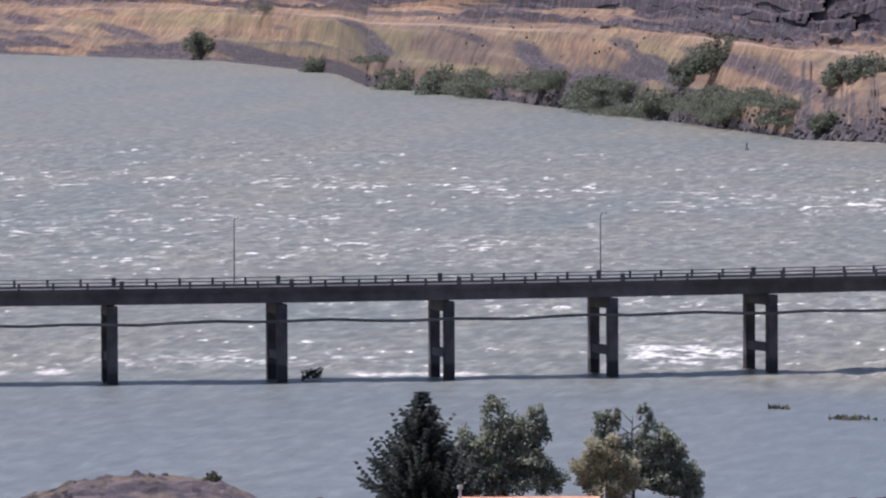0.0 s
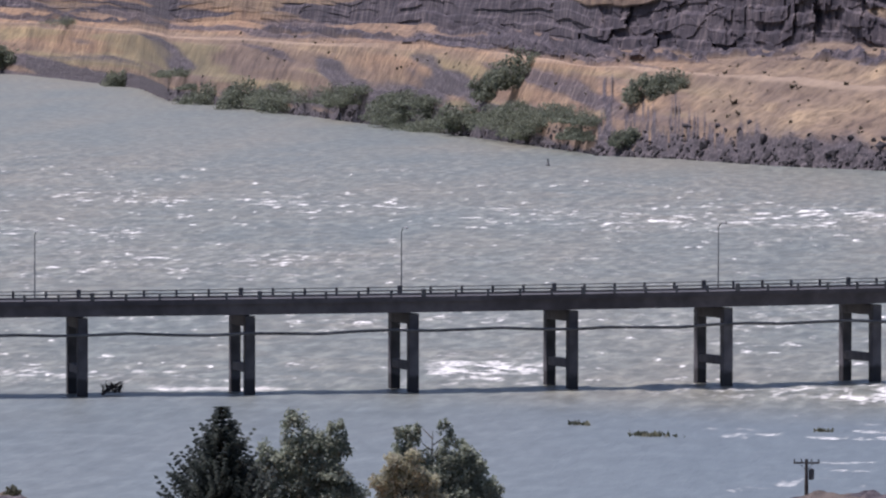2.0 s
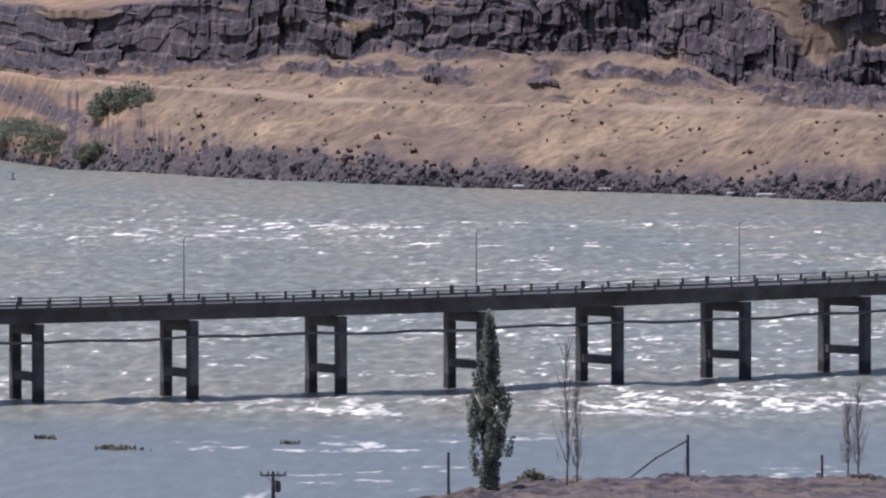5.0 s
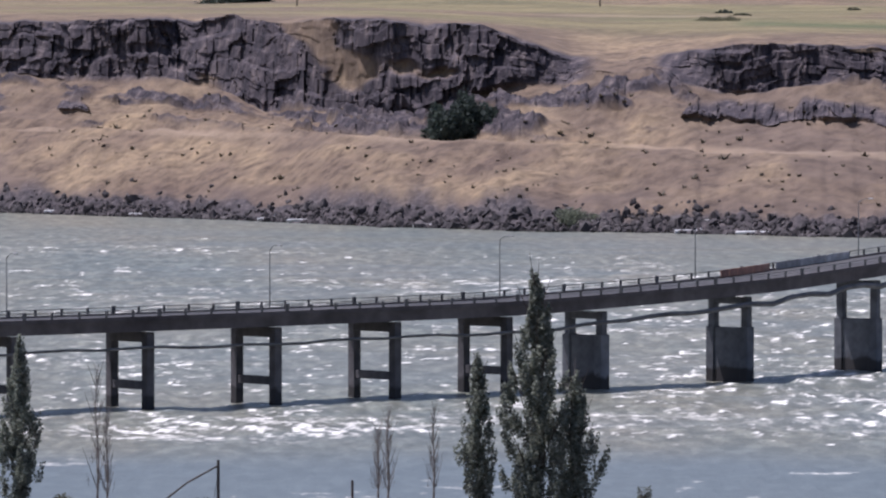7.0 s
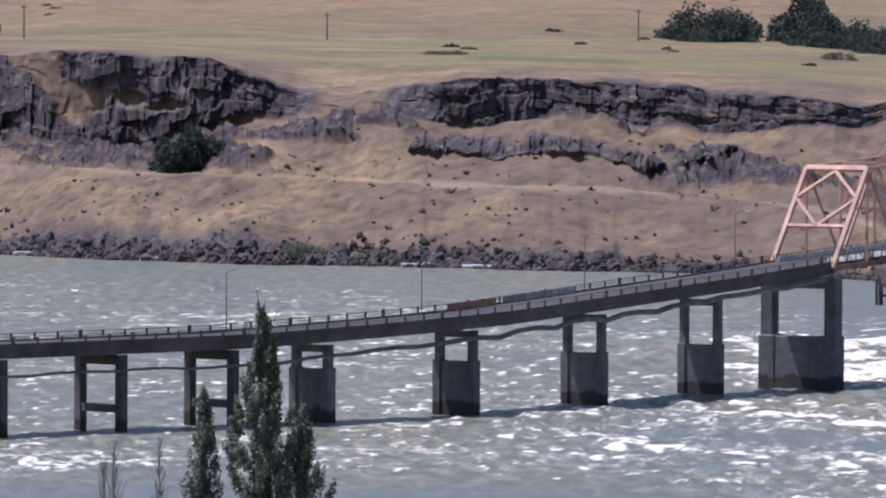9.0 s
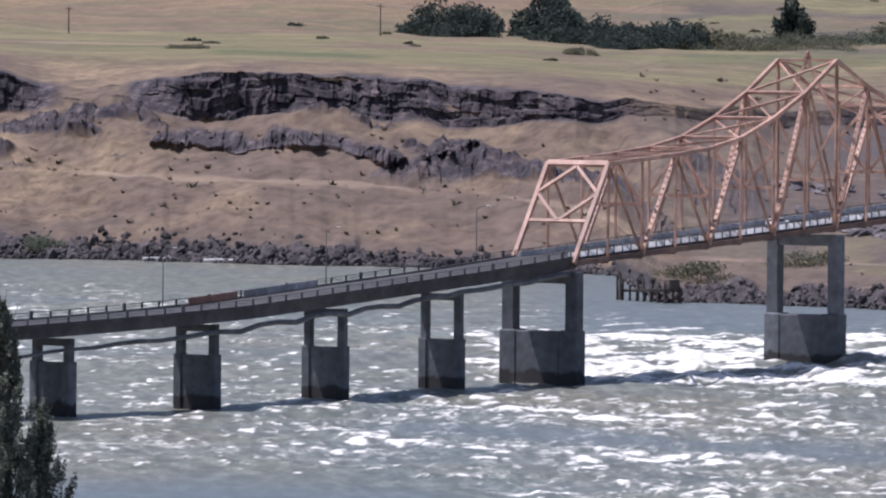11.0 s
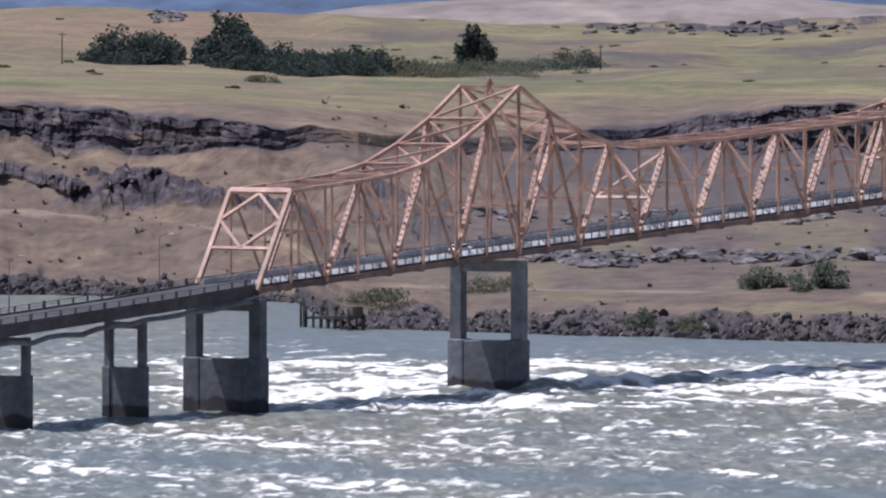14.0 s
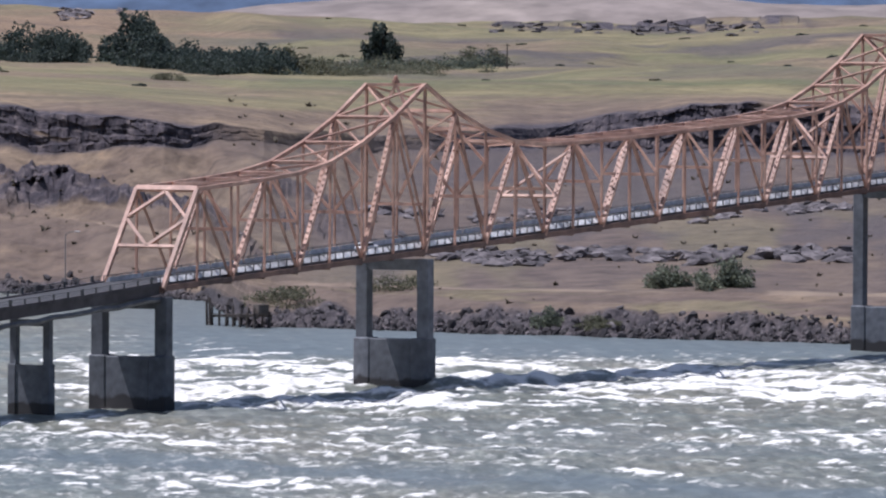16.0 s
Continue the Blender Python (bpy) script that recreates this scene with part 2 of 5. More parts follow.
def beam(bm, a, b, width, height, up=(0, 0, 1)):
    """A bar from a to b; width is level, height along up."""
    a, b = Vector(a), Vector(b)
    d = (b - a).normalized()
    side = d.cross(Vector(up))
    if side.length < 1e-4:
        side = d.cross(Vector((0, 1, 0)))
    side.normalize()
    top = side.cross(d)
    vs = [bm.verts.new(p + side * (width / 2 * i) + top * (height / 2 * j)) for p in (a, b) for i, j in ((-1, -1), (1, -1), (1, 1), (-1, 1))]
    for f in ((3, 2, 1, 0), (4, 5, 6, 7), (0, 1, 5, 4), (1, 2, 6, 5), (2, 3, 7, 6), (3, 0, 4, 7)):
        bm.faces.new([vs[k] for k in f])


def i_beam(bm, a, b, width, height, plate=0.06, up=(0, 1, 0)):
    """A rolled section: two flanges and a web."""
    a, b = Vector(a), Vector(b)
    d = (b - a).normalized()
    side = d.cross(Vector(up)).normalized()
    for k in (-1, 1):
        beam(bm, a + side * k * (width - plate) / 2, b + side * k * (width - plate) / 2, plate, height, up)
    beam(bm, a, b, width - 2 * plate, plate, up)


def tube(bm, points, radii, sides=6):
    rings = []
    for i, p in enumerate(points):
        p = Vector(p)
        d = (Vector(points[min(i + 1, len(points) - 1)]) - Vector(points[max(i - 1, 0)])).normalized()
        s = d.cross(Vector((0.13, 0.91, 0.38))).normalized()
        t = d.cross(s)
        rings.append([bm.verts.new(p + (s * math.cos(6.2832 * k / sides) + t * math.sin(6.2832 * k / sides)) * radii[i]) for k in range(sides)])
    for r0, r1 in zip(rings, rings[1:]):
        for k in range(sides):
            bm.faces.new((r0[k], r0[(k + 1) % sides], r1[(k + 1) % sides], r1[k]))
    bm.faces.new(rings[-1])
    bm.faces.new(list(reversed(rings[0])))


def lattice(ix, iy, seed):
    h = (ix.astype(np.int64) * 374761393 + iy.astype(np.int64) * 668265263 + seed * 974711) & 0x7FFFFFFF
    h = ((h ^ (h >> 13)) * 1274126177) & 0x7FFFFFFF
    return ((h ^ (h >> 16)) & 0xFFFF) / 65535.0


def value_noise(x, y, seed=0):
    ix, iy = np.floor(x), np.floor(y)
    fx, fy = x - ix, y - iy
    fx, fy = fx * fx * (3 - 2 * fx), fy * fy * (3 - 2 * fy)
    a, b = lattice(ix, iy, seed), lattice(ix + 1, iy, seed)
    c, d = lattice(ix, iy + 1, seed), lattice(ix + 1, iy + 1, seed)
    return (a * (1 - fx) + b * fx) * (1 - fy) + (c * (1 - fx) + d * fx) * fy


def fbm(x, y, seed=0, octaves=4, gain=0.5):
    total, size, norm = 0.0, 1.0, 0.0
    for k in range(octaves):
        total = total + size * value_noise(x * 2 ** k + 17.3 * k, y * 2 ** k - 9.1 * k, seed + k)
        norm += size
        size *= gain
    return total / norm


def step(a, b, x):
    u = np.clip((x - a) / (b - a), 0, 1)
    return u * u * (3 - 2 * u)


def sheet(name, x, y, z, material, attributes, label, category="ground", smooth=True):
    """A smooth grid from 2D arrays of places, with named values at its corners."""
    rows, cols = x.shape
    me = bpy.data.meshes.new(name)
    co = np.stack((x, y, z), -1).reshape(-1, 3).astype(np.float32)
    k = np.arange(rows * cols).reshape(rows, cols)
    quads = np.stack((k[:-1, :-1], k[:-1, 1:], k[1:, 1:], k[1:, :-1]), -1).reshape(-1, 4)
    me.vertices.add(len(co))
    me.vertices.foreach_set("co", co.ravel())
    me.loops.add(quads.size)
    me.loops.foreach_set("vertex_index", quads.ravel().astype(np.int32))
    me.polygons.add(len(quads))
    me.polygons.foreach_set("loop_start", np.arange(0, quads.size, 4, dtype=np.int32))
    me.update(calc_edges=True)
    if isinstance(smooth, np.ndarray):
        smooth = (smooth[:-1, :-1] & smooth[1:, 1:]).ravel()
    me.polygons.foreach_set("use_smooth", np.broadcast_to(smooth, len(quads)))
    for key, value in attributes.items():
        at = me.attributes.new(key, "FLOAT", "POINT")
        at.data.foreach_set("value", np.clip(value, 0, 1).astype(np.float32).ravel())
    me.materials.append(material)
    return tagged(new(name, me), label, category, kind="structure")


# ---------------------------------------------------------------- the far bank
SHORE_B = (43.2, 46.0, 46.8, 47.0, 48.4, 50.0, 51.3, 52.9, 54.4, 55.6, 56.4, 57.6, 58.5, 59.35, 60.6, 60.9, 61.2, 62.6, 64.0, 65.4, 67.5)
SHORE_D = (3600, 3210, 2900, 2680, 2335, 1993, 1895, 1815, 1764, 1712, 1690, 1668, 1653, 1647, 1615, 1600, 1455, 1436, 1411, 1394, 1385)
RIP_B, RIP_Z = (44.4, 45.6, 46.8, 49.1, 50.1, 51.7, 52.9, 54.8, 56.0, 57.5, 58.4, 59.1, 61.8, 63.4, 65.0), (7.3, 6.4, 7.2, 7.9, 8.6, 6.4, 4.2, 4.2, 3.5, 6.0, 5.0, 3.1, 2.8, 3.3, 3.8)
BENCH_B, BENCH_Z = (44.4, 46.6, 48.8, 50.6, 52.9, 56.0, 58.8, 60.4, 61.4, 63.4, 65.0), (18.2, 20.1, 21.6, 19.2, 17.3, 17.1, 15.2, 13.0, 5.6, 6.1, 6.6)
BASE_B, BASE_Z = (47.0, 48.2, 49.3, 50.1, 50.8, 51.6, 53.3, 54.1, 54.6, 55.2, 55.8, 56.4, 56.9, 57.4, 58.0, 58.8, 59.9, 60.5, 61.3, 62.2, 65.0), (25, 27, 28.2, 25.7, 24.4, 28.2, 30, 29, 23.5, 22, 23.7, 28.9, 30.2, 32.6, 27.5, 30.4, 27.4, 28.5, 29.5, 26.3, 25.4)
TOP_B, TOP_Z = (45.0, 48.2, 49.4, 50.1, 51.7, 52.9, 54.0, 55.6, 56.2, 56.6, 56.85, 57.1, 57.45, 58.0, 58.6, 59.7, 61.0, 61.4, 62.2, 63.4, 64.2, 65.0), (33, 35.6, 37.8, 38.5, 43.5, 42, 42.2, 42.4, 41.2, 37.2, 34.6, 33.6, 35.6, 37.8, 38.1, 36, 32.5, 31.5, 29.5, 31, 36.2, 36.5)
FIELD_B, FIELD_Z = (45.0, 54.4, 57.0, 59.0, 61.0, 64.6), (46, 44.3, 44.1, 43.0, 39.4, 40.2)
FOOT_B, FOOT_Z = (45.0, 57.8, 60.6, 63.0, 64.6), (52, 50.5, 43.2, 41.5, 44.5)
RIM_B, RIM_Z = (45.0, 48.0, 50.0, 52.0, 55.5, 57.0, 58.5, 60.0, 61.0, 62.0, 64.0), (36, 38.5, 41.5, 44, 43.6, 40.5, 40.5, 38.7, 36.5, 34.5, 38)
CREST_B, CREST_Z = (45.0, 59.0, 60.6, 62.2, 63.8, 65.4), (66, 66, 63.4, 59.4, 58.6, 63.2)


# how sheer the cliff stands: 1 is a wall of columns, 0 broken rock that slopes
SHEER_B, SHEER_S = (45, 49.5, 51.5, 53.4, 53.55, 53.95, 54.1, 54.9, 55.1, 55.6, 55.7, 56.6, 57.0, 57.7, 57.85, 58.8, 59.0, 60.0, 60.8, 62.0, 66), (0.3, 0.5, 0.7, 0.6, 1, 1, 0.05, 0.15, 1, 1, 0.6, 0.9, 0.2, 0.3, 1, 1, 0.7, 0.95, 0.9, 0.5, 0.6)
# rock bands in the slope under the cliff: bearings, heights of their foot, thickness
BANDS = (((57.6, 57.75, 58.29, 58.55, 59.0, 59.3, 59.6, 59.95), (22.6, 22.4, 21.6, 23.4, 21.8, 19.6, 20.6, 23.6), 3.4),
         ((52.4, 52.85, 53.2, 53.65), (23.0, 22.6, 23.0, 22.2), 2.8), ((54.2, 54.4, 54.65), (22.0, 22.4, 23.2), 2.0),
         ((48.6, 49.2, 49.6, 50.4), (21.5, 22.5, 22.0, 23.5), 3.4))


def shore(bearing):
    return np.interp(bearing, SHORE_B, SHORE_D) + 12 * (fbm(bearing * 1.2, bearing * 0, 3, 3) - 0.5) + 4 * (fbm(bearing * 6, bearing * 0, 4, 3) - 0.5)


def far_bank():
    b = np.arange(43.6, 66.6, 0.012)
    d0 = shore(b)
    right = step(60.7, 62.6, b)
    base_d = np.where(b < 60.6, np.interp(b, SHORE_B, SHORE_D) + 100, np.interp(b, (60.6, 61.3, 62.2, 63.5, 66.6), (1715, 1735, 1830, 1930, 1930)))
    wob = fbm(b * 0.9, b * 0, 21, 3) - 0.5
    away = [np.full_like(b, -30.0), 0 * b, 14 + 10 * wob, 55 + 8 * wob, 62 + 8 * wob, base_d - d0 + 14 * wob,
            base_d - d0 + 2.2 + 11 * (1 - np.interp(b, SHEER_B, SHEER_S)) + 14 * wob, base_d - d0 + 100 + 40 * right, np.full_like(b, 700.0), np.full_like(b, 1250.0), np.minimum(2300.0, 4750 - d0)]
    fine = fbm(b * 4.0, b * 0, 31, 3) - 0.5
    high = [-5 + 0 * b, -0.1 + 0 * b, np.interp(b, RIP_B, RIP_Z) + 2.0 * fine, np.interp(b, BENCH_B, BENCH_Z), np.interp(b, BENCH_B, BENCH_Z) + 0.3,
            np.interp(b, BASE_B, BASE_Z) + 2.6 * fine, np.interp(b, TOP_B, TOP_Z) + 2.2 * fine, np.interp(b, RIM_B, RIM_Z), np.interp(b, FIELD_B, FIELD_Z),
            np.interp(b, FOOT_B, FOOT_Z), np.interp(b, CREST_B, CREST_Z) + 3 * wob]
    high[6] = np.maximum(high[6], high[5] + 0.6)
    counts = (3, 14, 26, 3, 64, 60, 16, 34, 34, 34)
    rows_d, rows_z, rows_v = [], [], []
    for k, n in enumerate(counts):
        for u in np.linspace(0, 1, n, endpoint=False):
            rows_d.append(d0 + away[k] + (away[k + 1] - away[k]) * u)
            rows_z.append(high[k] + (high[k + 1] - high[k]) * u)
            rows_v.append(np.full_like(b, (0, 1, 2, 3, 4, 5, 6, 6.35, 7, 8)[k] + u * (1, 1, 1, 1, 1, 1, 0.35, 0.65, 1, 1)[k]))
    rows_d.append(d0 + away[-1])
    rows_z.append(high[-1])
    rows_v.append(np.full_like(b, 9.0))
    d, z, v = np.array(rows_d), np.array(rows_z), np.array(rows_v)
    bb = np.broadcast_to(b, d.shape)
    s = bb * 31.0                     # metres along the bank, about
    cliff_h = high[6] - high[5]
    left = 1 - step(49.9, 51.2, bb)
    # basalt columns: stepped faces, deeper clefts between buttresses, ledges
    on_cliff = step(4.92, 5.02, v) * (1 - step(6.0, 6.07, v))
    warp = 2.2 * fbm(s * 0.12, v * 2.0, 5, 3)
    col = lattice(np.floor(s / 2.1 + 0.5 * warp), np.floor(v * 2 + 2 * fbm(s * 0.1, 0 * s, 6, 2)), 7)
    block = lattice(np.floor(s / 5.5 + 0.7 * warp), np.floor(v * 5 + 2 * fbm(s * 0.07, 0 * s, 10, 2)), 11)
    butt = fbm(s * 0.045, v * 0.14, 8, 3)
    slim = lattice(np.floor(s / 0.95 + 1.4 * warp), np.floor(v * 4 + 2 * fbm(s * 0.12, 0 * s, 37, 2)), 38)
    gap = step(0.4, 0.5, fbm(s * 0.05 + v * 0.6, v * 2.2, 39, 4) - 0.04 + 0.2 * step(49.8, 51.8, bb))
    strength = np.clip(cliff_h / 12, 0.12, 1.2) * (0.35 + 0.65 * gap)
    d = d + on_cliff * strength * ((slim - 0.5) * (1.1 - 0.8 * left) + (col - 0.5) * 2.0 + (block - 0.5) * (3.0 + 2.5 * left) + (butt - 0.5) * 17)
    z = z + on_cliff * strength * ((fbm(s * 0.25, v * 4, 13, 3) - 0.5) * 1.8 + (block - 0.5) * 0.8)
    # outcrops in the slopes
    out = step(0.59, 0.65, fbm(s * 0.04 + v, v * 3.2, 14, 4)) * step(3.95, 4.25, v) * (1 - step(5.0, 5.2, v)) * (1 - right)
    rip_top = 1.72 + 0.25 * left + (1.0 + 2.6 * left) * (fbm(s * (0.035 + 0.05 * left) + 0.8 * v * left, 1.6 * v * left, 16, 3) - 0.5) + 0.5 * (1 - left) * (fbm(s * 0.2, 0 * s, 17, 2) - 0.5)
    rip = (1 - step(rip_top - 0.12, rip_top + 0.3, v)) * step(0.5, 0.95, v)
    lump = np.abs(fbm(s * 0.33, v * 4.5, 18, 3) - 0.5) * 2
    z = z + rip * (lump * (2.6 - 0.6 * left) - 0.5) * step(1.0, 1.2, v)
    z = z + out * ((lattice(np.floor(s / 3 + warp), np.floor(v * 9), 19) - 0.4) * 1.8 + fbm(s * 0.2, v * 4, 34, 3) * 3.0 + (slim - 0.5) * 0.5 + (fbm(s * 0.6, v * 16, 50, 3) - 0.5) * 2.4 - 0.8)
    # ledges of rock with a steep front and a slope behind
    band = 0 * z
    for bs, zs, thick in BANDS:
        foot = np.interp(bb, bs, zs) + 2.2 * (fbm(s * 0.16, 0 * s, 71, 3) - 0.5)
        tall = thick * step(bs[0], bs[0] + 0.12, bb) * (1 - step(bs[-1] - 0.12, bs[-1], bb)) * step(0.34, 0.54, fbm(s * 0.09, 0 * s, 72, 3)) * (v > 4.0) * (v < 5.0)
        up = (z - foot) / np.maximum(tall, 0.05)
        on = step(-0.05, 0.12, up) * (1 - step(0.75, 1.25, up)) * (tall > 0.4)
        band = np.maximum(band, on)
        d = d - on * 2.6 * (0.6 + 0.8 * slim) - on * (col - 0.5) * 2.2
        z = z + on * (block - 0.3) * 1.1
    soft = (1 - 0.75 * right) * step(2.0, 2.3, v) * (1 - on_cliff) * (1 - step(5.9, 6.3, v))
    z = z + soft * (fbm(s * 0.05 + v * 1.2, v * 2.2, 20, 4) - 0.5) * 3.6 + soft * (fbm(s * 0.22, v * 10, 22, 3) - 0.5) * (0.9 - 0.6 * left)
    far_hill = step(6.4, 8.6, v)
    z = z + far_hill * ((fbm(s * 0.014, v * 1.6, 23, 4) - 0.5) * 17 + (fbm(s * 0.06, v * 5, 40, 3) - 0.5) * 4)
    talus = right * step(3.3, 4.0, v) * (1 - step(5.0, 5.1, v)) * (0.2 + 0.55 * step(0.4, 0.6, fbm(s * 0.05, v * 5, 24, 4)))
    face = on_cliff * step(2.2, 5.0, np.broadcast_to(cliff_h, d.shape)) * (0.75 + 0.5 * fbm(s * 0.12, v * 4, 26, 3)) * (0.04 + 0.96 * gap)
    scar = step(0.57, 0.64, fbm(s * 0.025, v * 6, 27, 4)) * far_hill * (1 - step(8.4, 8.8, v)) * 0.75 * step(60, 62, bb)
    # fans of dark talus down the slopes upstream, and a rocky rim on the far crest
    streaks = 0.85 * left * step(0.53, 0.6, fbm(s * 0.055 + 1.3 * v, v * 1.1, 73, 4)) * step(1.9, 2.2, v) * (1 - step(5.0, 5.2, v)) * (1 - step(2.8, 2.95, v) * (1 - step(4.05, 4.2, v)))
    rim = step(0.47, 0.54, fbm(s * 0.08, v * 14, 74, 3)) * step(8.72, 8.8, v) * (1 - step(8.96, 9.0, v)) * step(62.8, 63.0, bb) * (1 - step(64.9, 65.3, bb))
    z = z + streaks * (lump * 1.6 - 0.4)
    z = z + rim * 3.0 * lattice(np.floor(s / 4), np.floor(v * 30), 75)
    rock = np.clip(np.maximum.reduce([face * 1.3, out, scar, band, streaks, rim]), 0, 1)
    green = 0.8 * step(6.15, 6.4, v) * (1 - step(7.2, 7.8, v)) * step(56.2, 57.5, bb) * step(0.4, 0.58, fbm(s * 0.02, v * 5, 28, 4))
    green = np.maximum(green, 0.6 * step(0.5, 0.62, fbm(s * 0.05, v * 3, 29, 3)) * step(1.6, 2.0, v) * (1 - step(2.7, 3.0, v)) * (1 - step(50.0, 51.2, bb)))
    green = np.maximum(green, 0.5 * step(0.5, 0.65, fbm(s * 0.04, v * 4, 30, 3)) * right * step(1.8, 2.2, v) * (1 - step(4.3, 4.8, v)))
    green = np.maximum(green, step(6.1, 6.5, v) * (0.15 + 0.75 * step(0.4, 0.56, fbm(s * 0.02, v * 7, 33, 4))))
    bare = step(0.4, 0.6, fbm(s * 0.03, v * 1.6, 32, 4)) * (0.45 + 0.5 * step(1.6, 2.1, v) * (1 - step(2.4, 3.0, v))) * (1 - 0.9 * far_hill)
    bare = np.maximum(bare, 0.97 * right * (1 - step(5.8, 6.05, v)) * step(0.35, 0.55, fbm(s * 0.03, v * 3, 35, 3)))
    warm = left * (0.15 + 0.55 * step(0.4, 0.6, fbm(s * 0.03 + v, v * 1.5, 76, 3)))
    lush = step(57.9, 58.15, bb) * (1 - step(59.0, 59.4, bb)) * np.exp(-((v - 6.5 - 0.12 * (fbm(s * 0.05, 0 * s, 77, 3) - 0.5)) / 0.07) ** 2)
    lush = np.maximum(lush, 0.8 * step(61.0, 61.6, bb) * np.exp(-((v - 7.05 - 0.3 * (fbm(s * 0.03, 0 * s, 78, 3) - 0.5)) / 0.12) ** 2))
    lush = np.maximum(lush, 0.35 * step(6.4, 6.7, v) * step(0.5, 0.62, fbm(s * 0.018, v * 7, 79, 4)) * step(55.5, 57.5, bb))
    bare = np.maximum(bare, 0.4 * far_hill * step(0.56, 0.64, fbm(s * 0.03, v * 9, 80, 4)))
    bare = np.maximum(bare, 0.85 * step(56.8, 58.4, bb) * (1 - step(5.0, 5.3, v)) * (0.5 + 0.5 * step(0.35, 0.6, fbm(s * 0.05, v * 2.5, 92, 3))))
    far_tan = step(7.1, 7.6, v) * (1 - step(60.4, 61.8, bb))
    green, warm = green * (1 - 0.7 * far_tan), np.maximum(warm, 0.4 * far_tan)
    track = 0.45 * step(56.6, 56.9, bb) * (1 - step(57.9, 58.3, bb)) * np.exp(-((v - 6.72 - 0.1 * (fbm(s * 0.04, 0 * s, 88, 2) - 0.5)) / 0.025) ** 2)
    br = np.radians(bb)
    return sheet("ground", d * np.sin(br), d * np.cos(br), z, LAND, {"rock": rock, "riprap": np.maximum(rip, talus), "green": green, "bare": bare, "warm": warm, "lush": lush, "path": track + 0.42 * step(2.97, 3.02, v) * (1 - step(3.7, 4.05, v)) * step(0.3, 0.5, fbm(s * 0.05, 0 * s, 36, 3))},
                 "dry grass river bank with dark basalt cliffs and tan hills", smooth=(rock < 0.35) & (rip < 0.35))


far_bank()


# ---------------------------------------------------------------- the river
def river():
    b = np.arange(43.6, 66.6, 0.028)
    d = np.concatenate((np.arange(640, 1460, 1.7), np.arange(1460, 2100, 4.0), np.arange(2100, 3700, 12.0)))
    bb, dd = np.meshgrid(b, d)
    br = np.radians(bb)
    x, y = dd * np.sin(br), dd * np.cos(br)
    u, v = br * 1000.0, dd           # across and away, metres at a kilometre
    near = np.interp(b, (44, 49, 51, 53, 56, 58, 59.5, 61, 66), (935, 925, 898, 888, 892, 890, 870, 800, 770))[None, :]
    far = np.interp(b, (44, 48, 51, 54, 58, 61, 62, 66), (2050, 1900, 1700, 1590, 1480, 1400, 1340, 1330))[None, :]
    zone = step(0, 45, dd - near) * (1 - step(-60, 120, dd - far))
    wild = step(56.8, 60.2, bb) * (1 - step(1290, 1370, dd)) * step(0, 60, dd - near)
    surge = step(59.6, 60.6, bb) * (1 - step(62.4, 63.6, bb)) * step(1120, 1150, dd) * (1 - step(1270, 1330, dd))
    streak = np.exp(-((dd - 1620 + 26 * (bb - 47)) / 70) ** 2) * (1 - step(51.5, 54, bb))
    surge = np.maximum(surge, 0.6 * step(62.0, 63.0, bb) * step(1120, 1170, dd) * (1 - step(1260, 1320, dd)))
    swell = fbm(u / 9 + v / 60, v / 16, 41, 4)
    chop = fbm(u / 3.2, v / 7.0, 42, 4, 0.6)
    crest = 1 - np.abs(2 * fbm(u / 4.2 + v / 40, v / 9.0, 43, 4, 0.62) - 1)
    bands = 1 - np.abs(2 * fbm(u / 17 + v / 40, v / 9.0, 48, 4, 0.6) - 1)
    crest = crest + (bands - crest) * step(57.5, 60.5, bb) * 0.85
    patch = fbm(u / 60 + v / 300, v / 80, 44, 3)
    power = 0.16 + 0.3 * zone * (0.5 + patch) + 0.4 * wild + 0.45 * surge
    z = power * ((swell - 0.5) * 2.2 + (chop - 0.5) * 1.3)
    need = 0.99 - 0.05 * zone * (0.1 + 1.7 * patch) - 0.035 * zone * step(51, 54, bb) * (1 - step(120, 420, dd - near)) - 0.05 * streak - 0.1 * wild * (1.9 * fbm(u / 26 + v / 160, v / 45, 47, 3) - 0.28) - 0.24 * surge
    foam = step(need - 0.02, need + 0.035, crest * 0.8 + 0.2 * step(0.35, 0.75, chop) + 0.1 * (swell - 0.5))
    fleck = step(0.66, 0.72, fbm(u / 1.6, v / 3.6, 46, 3, 0.6)) * step(0.42, 0.6, patch) * zone
    fine = 1 - np.abs(2 * fbm(u / 3.4 + v / 45, v / 4.6, 52, 3, 0.6) - 1)
    lively = zone * (0.4 + 0.6 * step(51.5, 54.5, bb)) * step(0.36, 0.62, fbm(u / 34 + v / 140, v / 40, 53, 3))
    foam = np.maximum(foam, 0.75 * lively * step(0.86, 0.97, fine) * step(0.4, 0.6, chop))
    foam = np.maximum(foam, (0.5 + 0.3 * step(53, 56, bb)) * fleck)
    foam = foam * (0.35 + 0.9 * fbm(u / 1.3, v / 3.0, 45, 3)) * np.clip(zone + wild + surge + 0.25, 0, 1)
    foam = foam * (0.8 + 0.2 * step(51, 54.5, bb))
    bow = np.exp(-(((x - 1067) / 7) ** 2 + ((y - 551) / 5) ** 2)) + 0.8 * np.exp(-(((x - 1090) / 22) ** 2 + ((y - 553) / 4) ** 2))
    foam = np.maximum(foam, np.clip(bow * 1.3, 0, 1) * step(0.3, 0.55, chop))
    z = z + 1.5 * bow
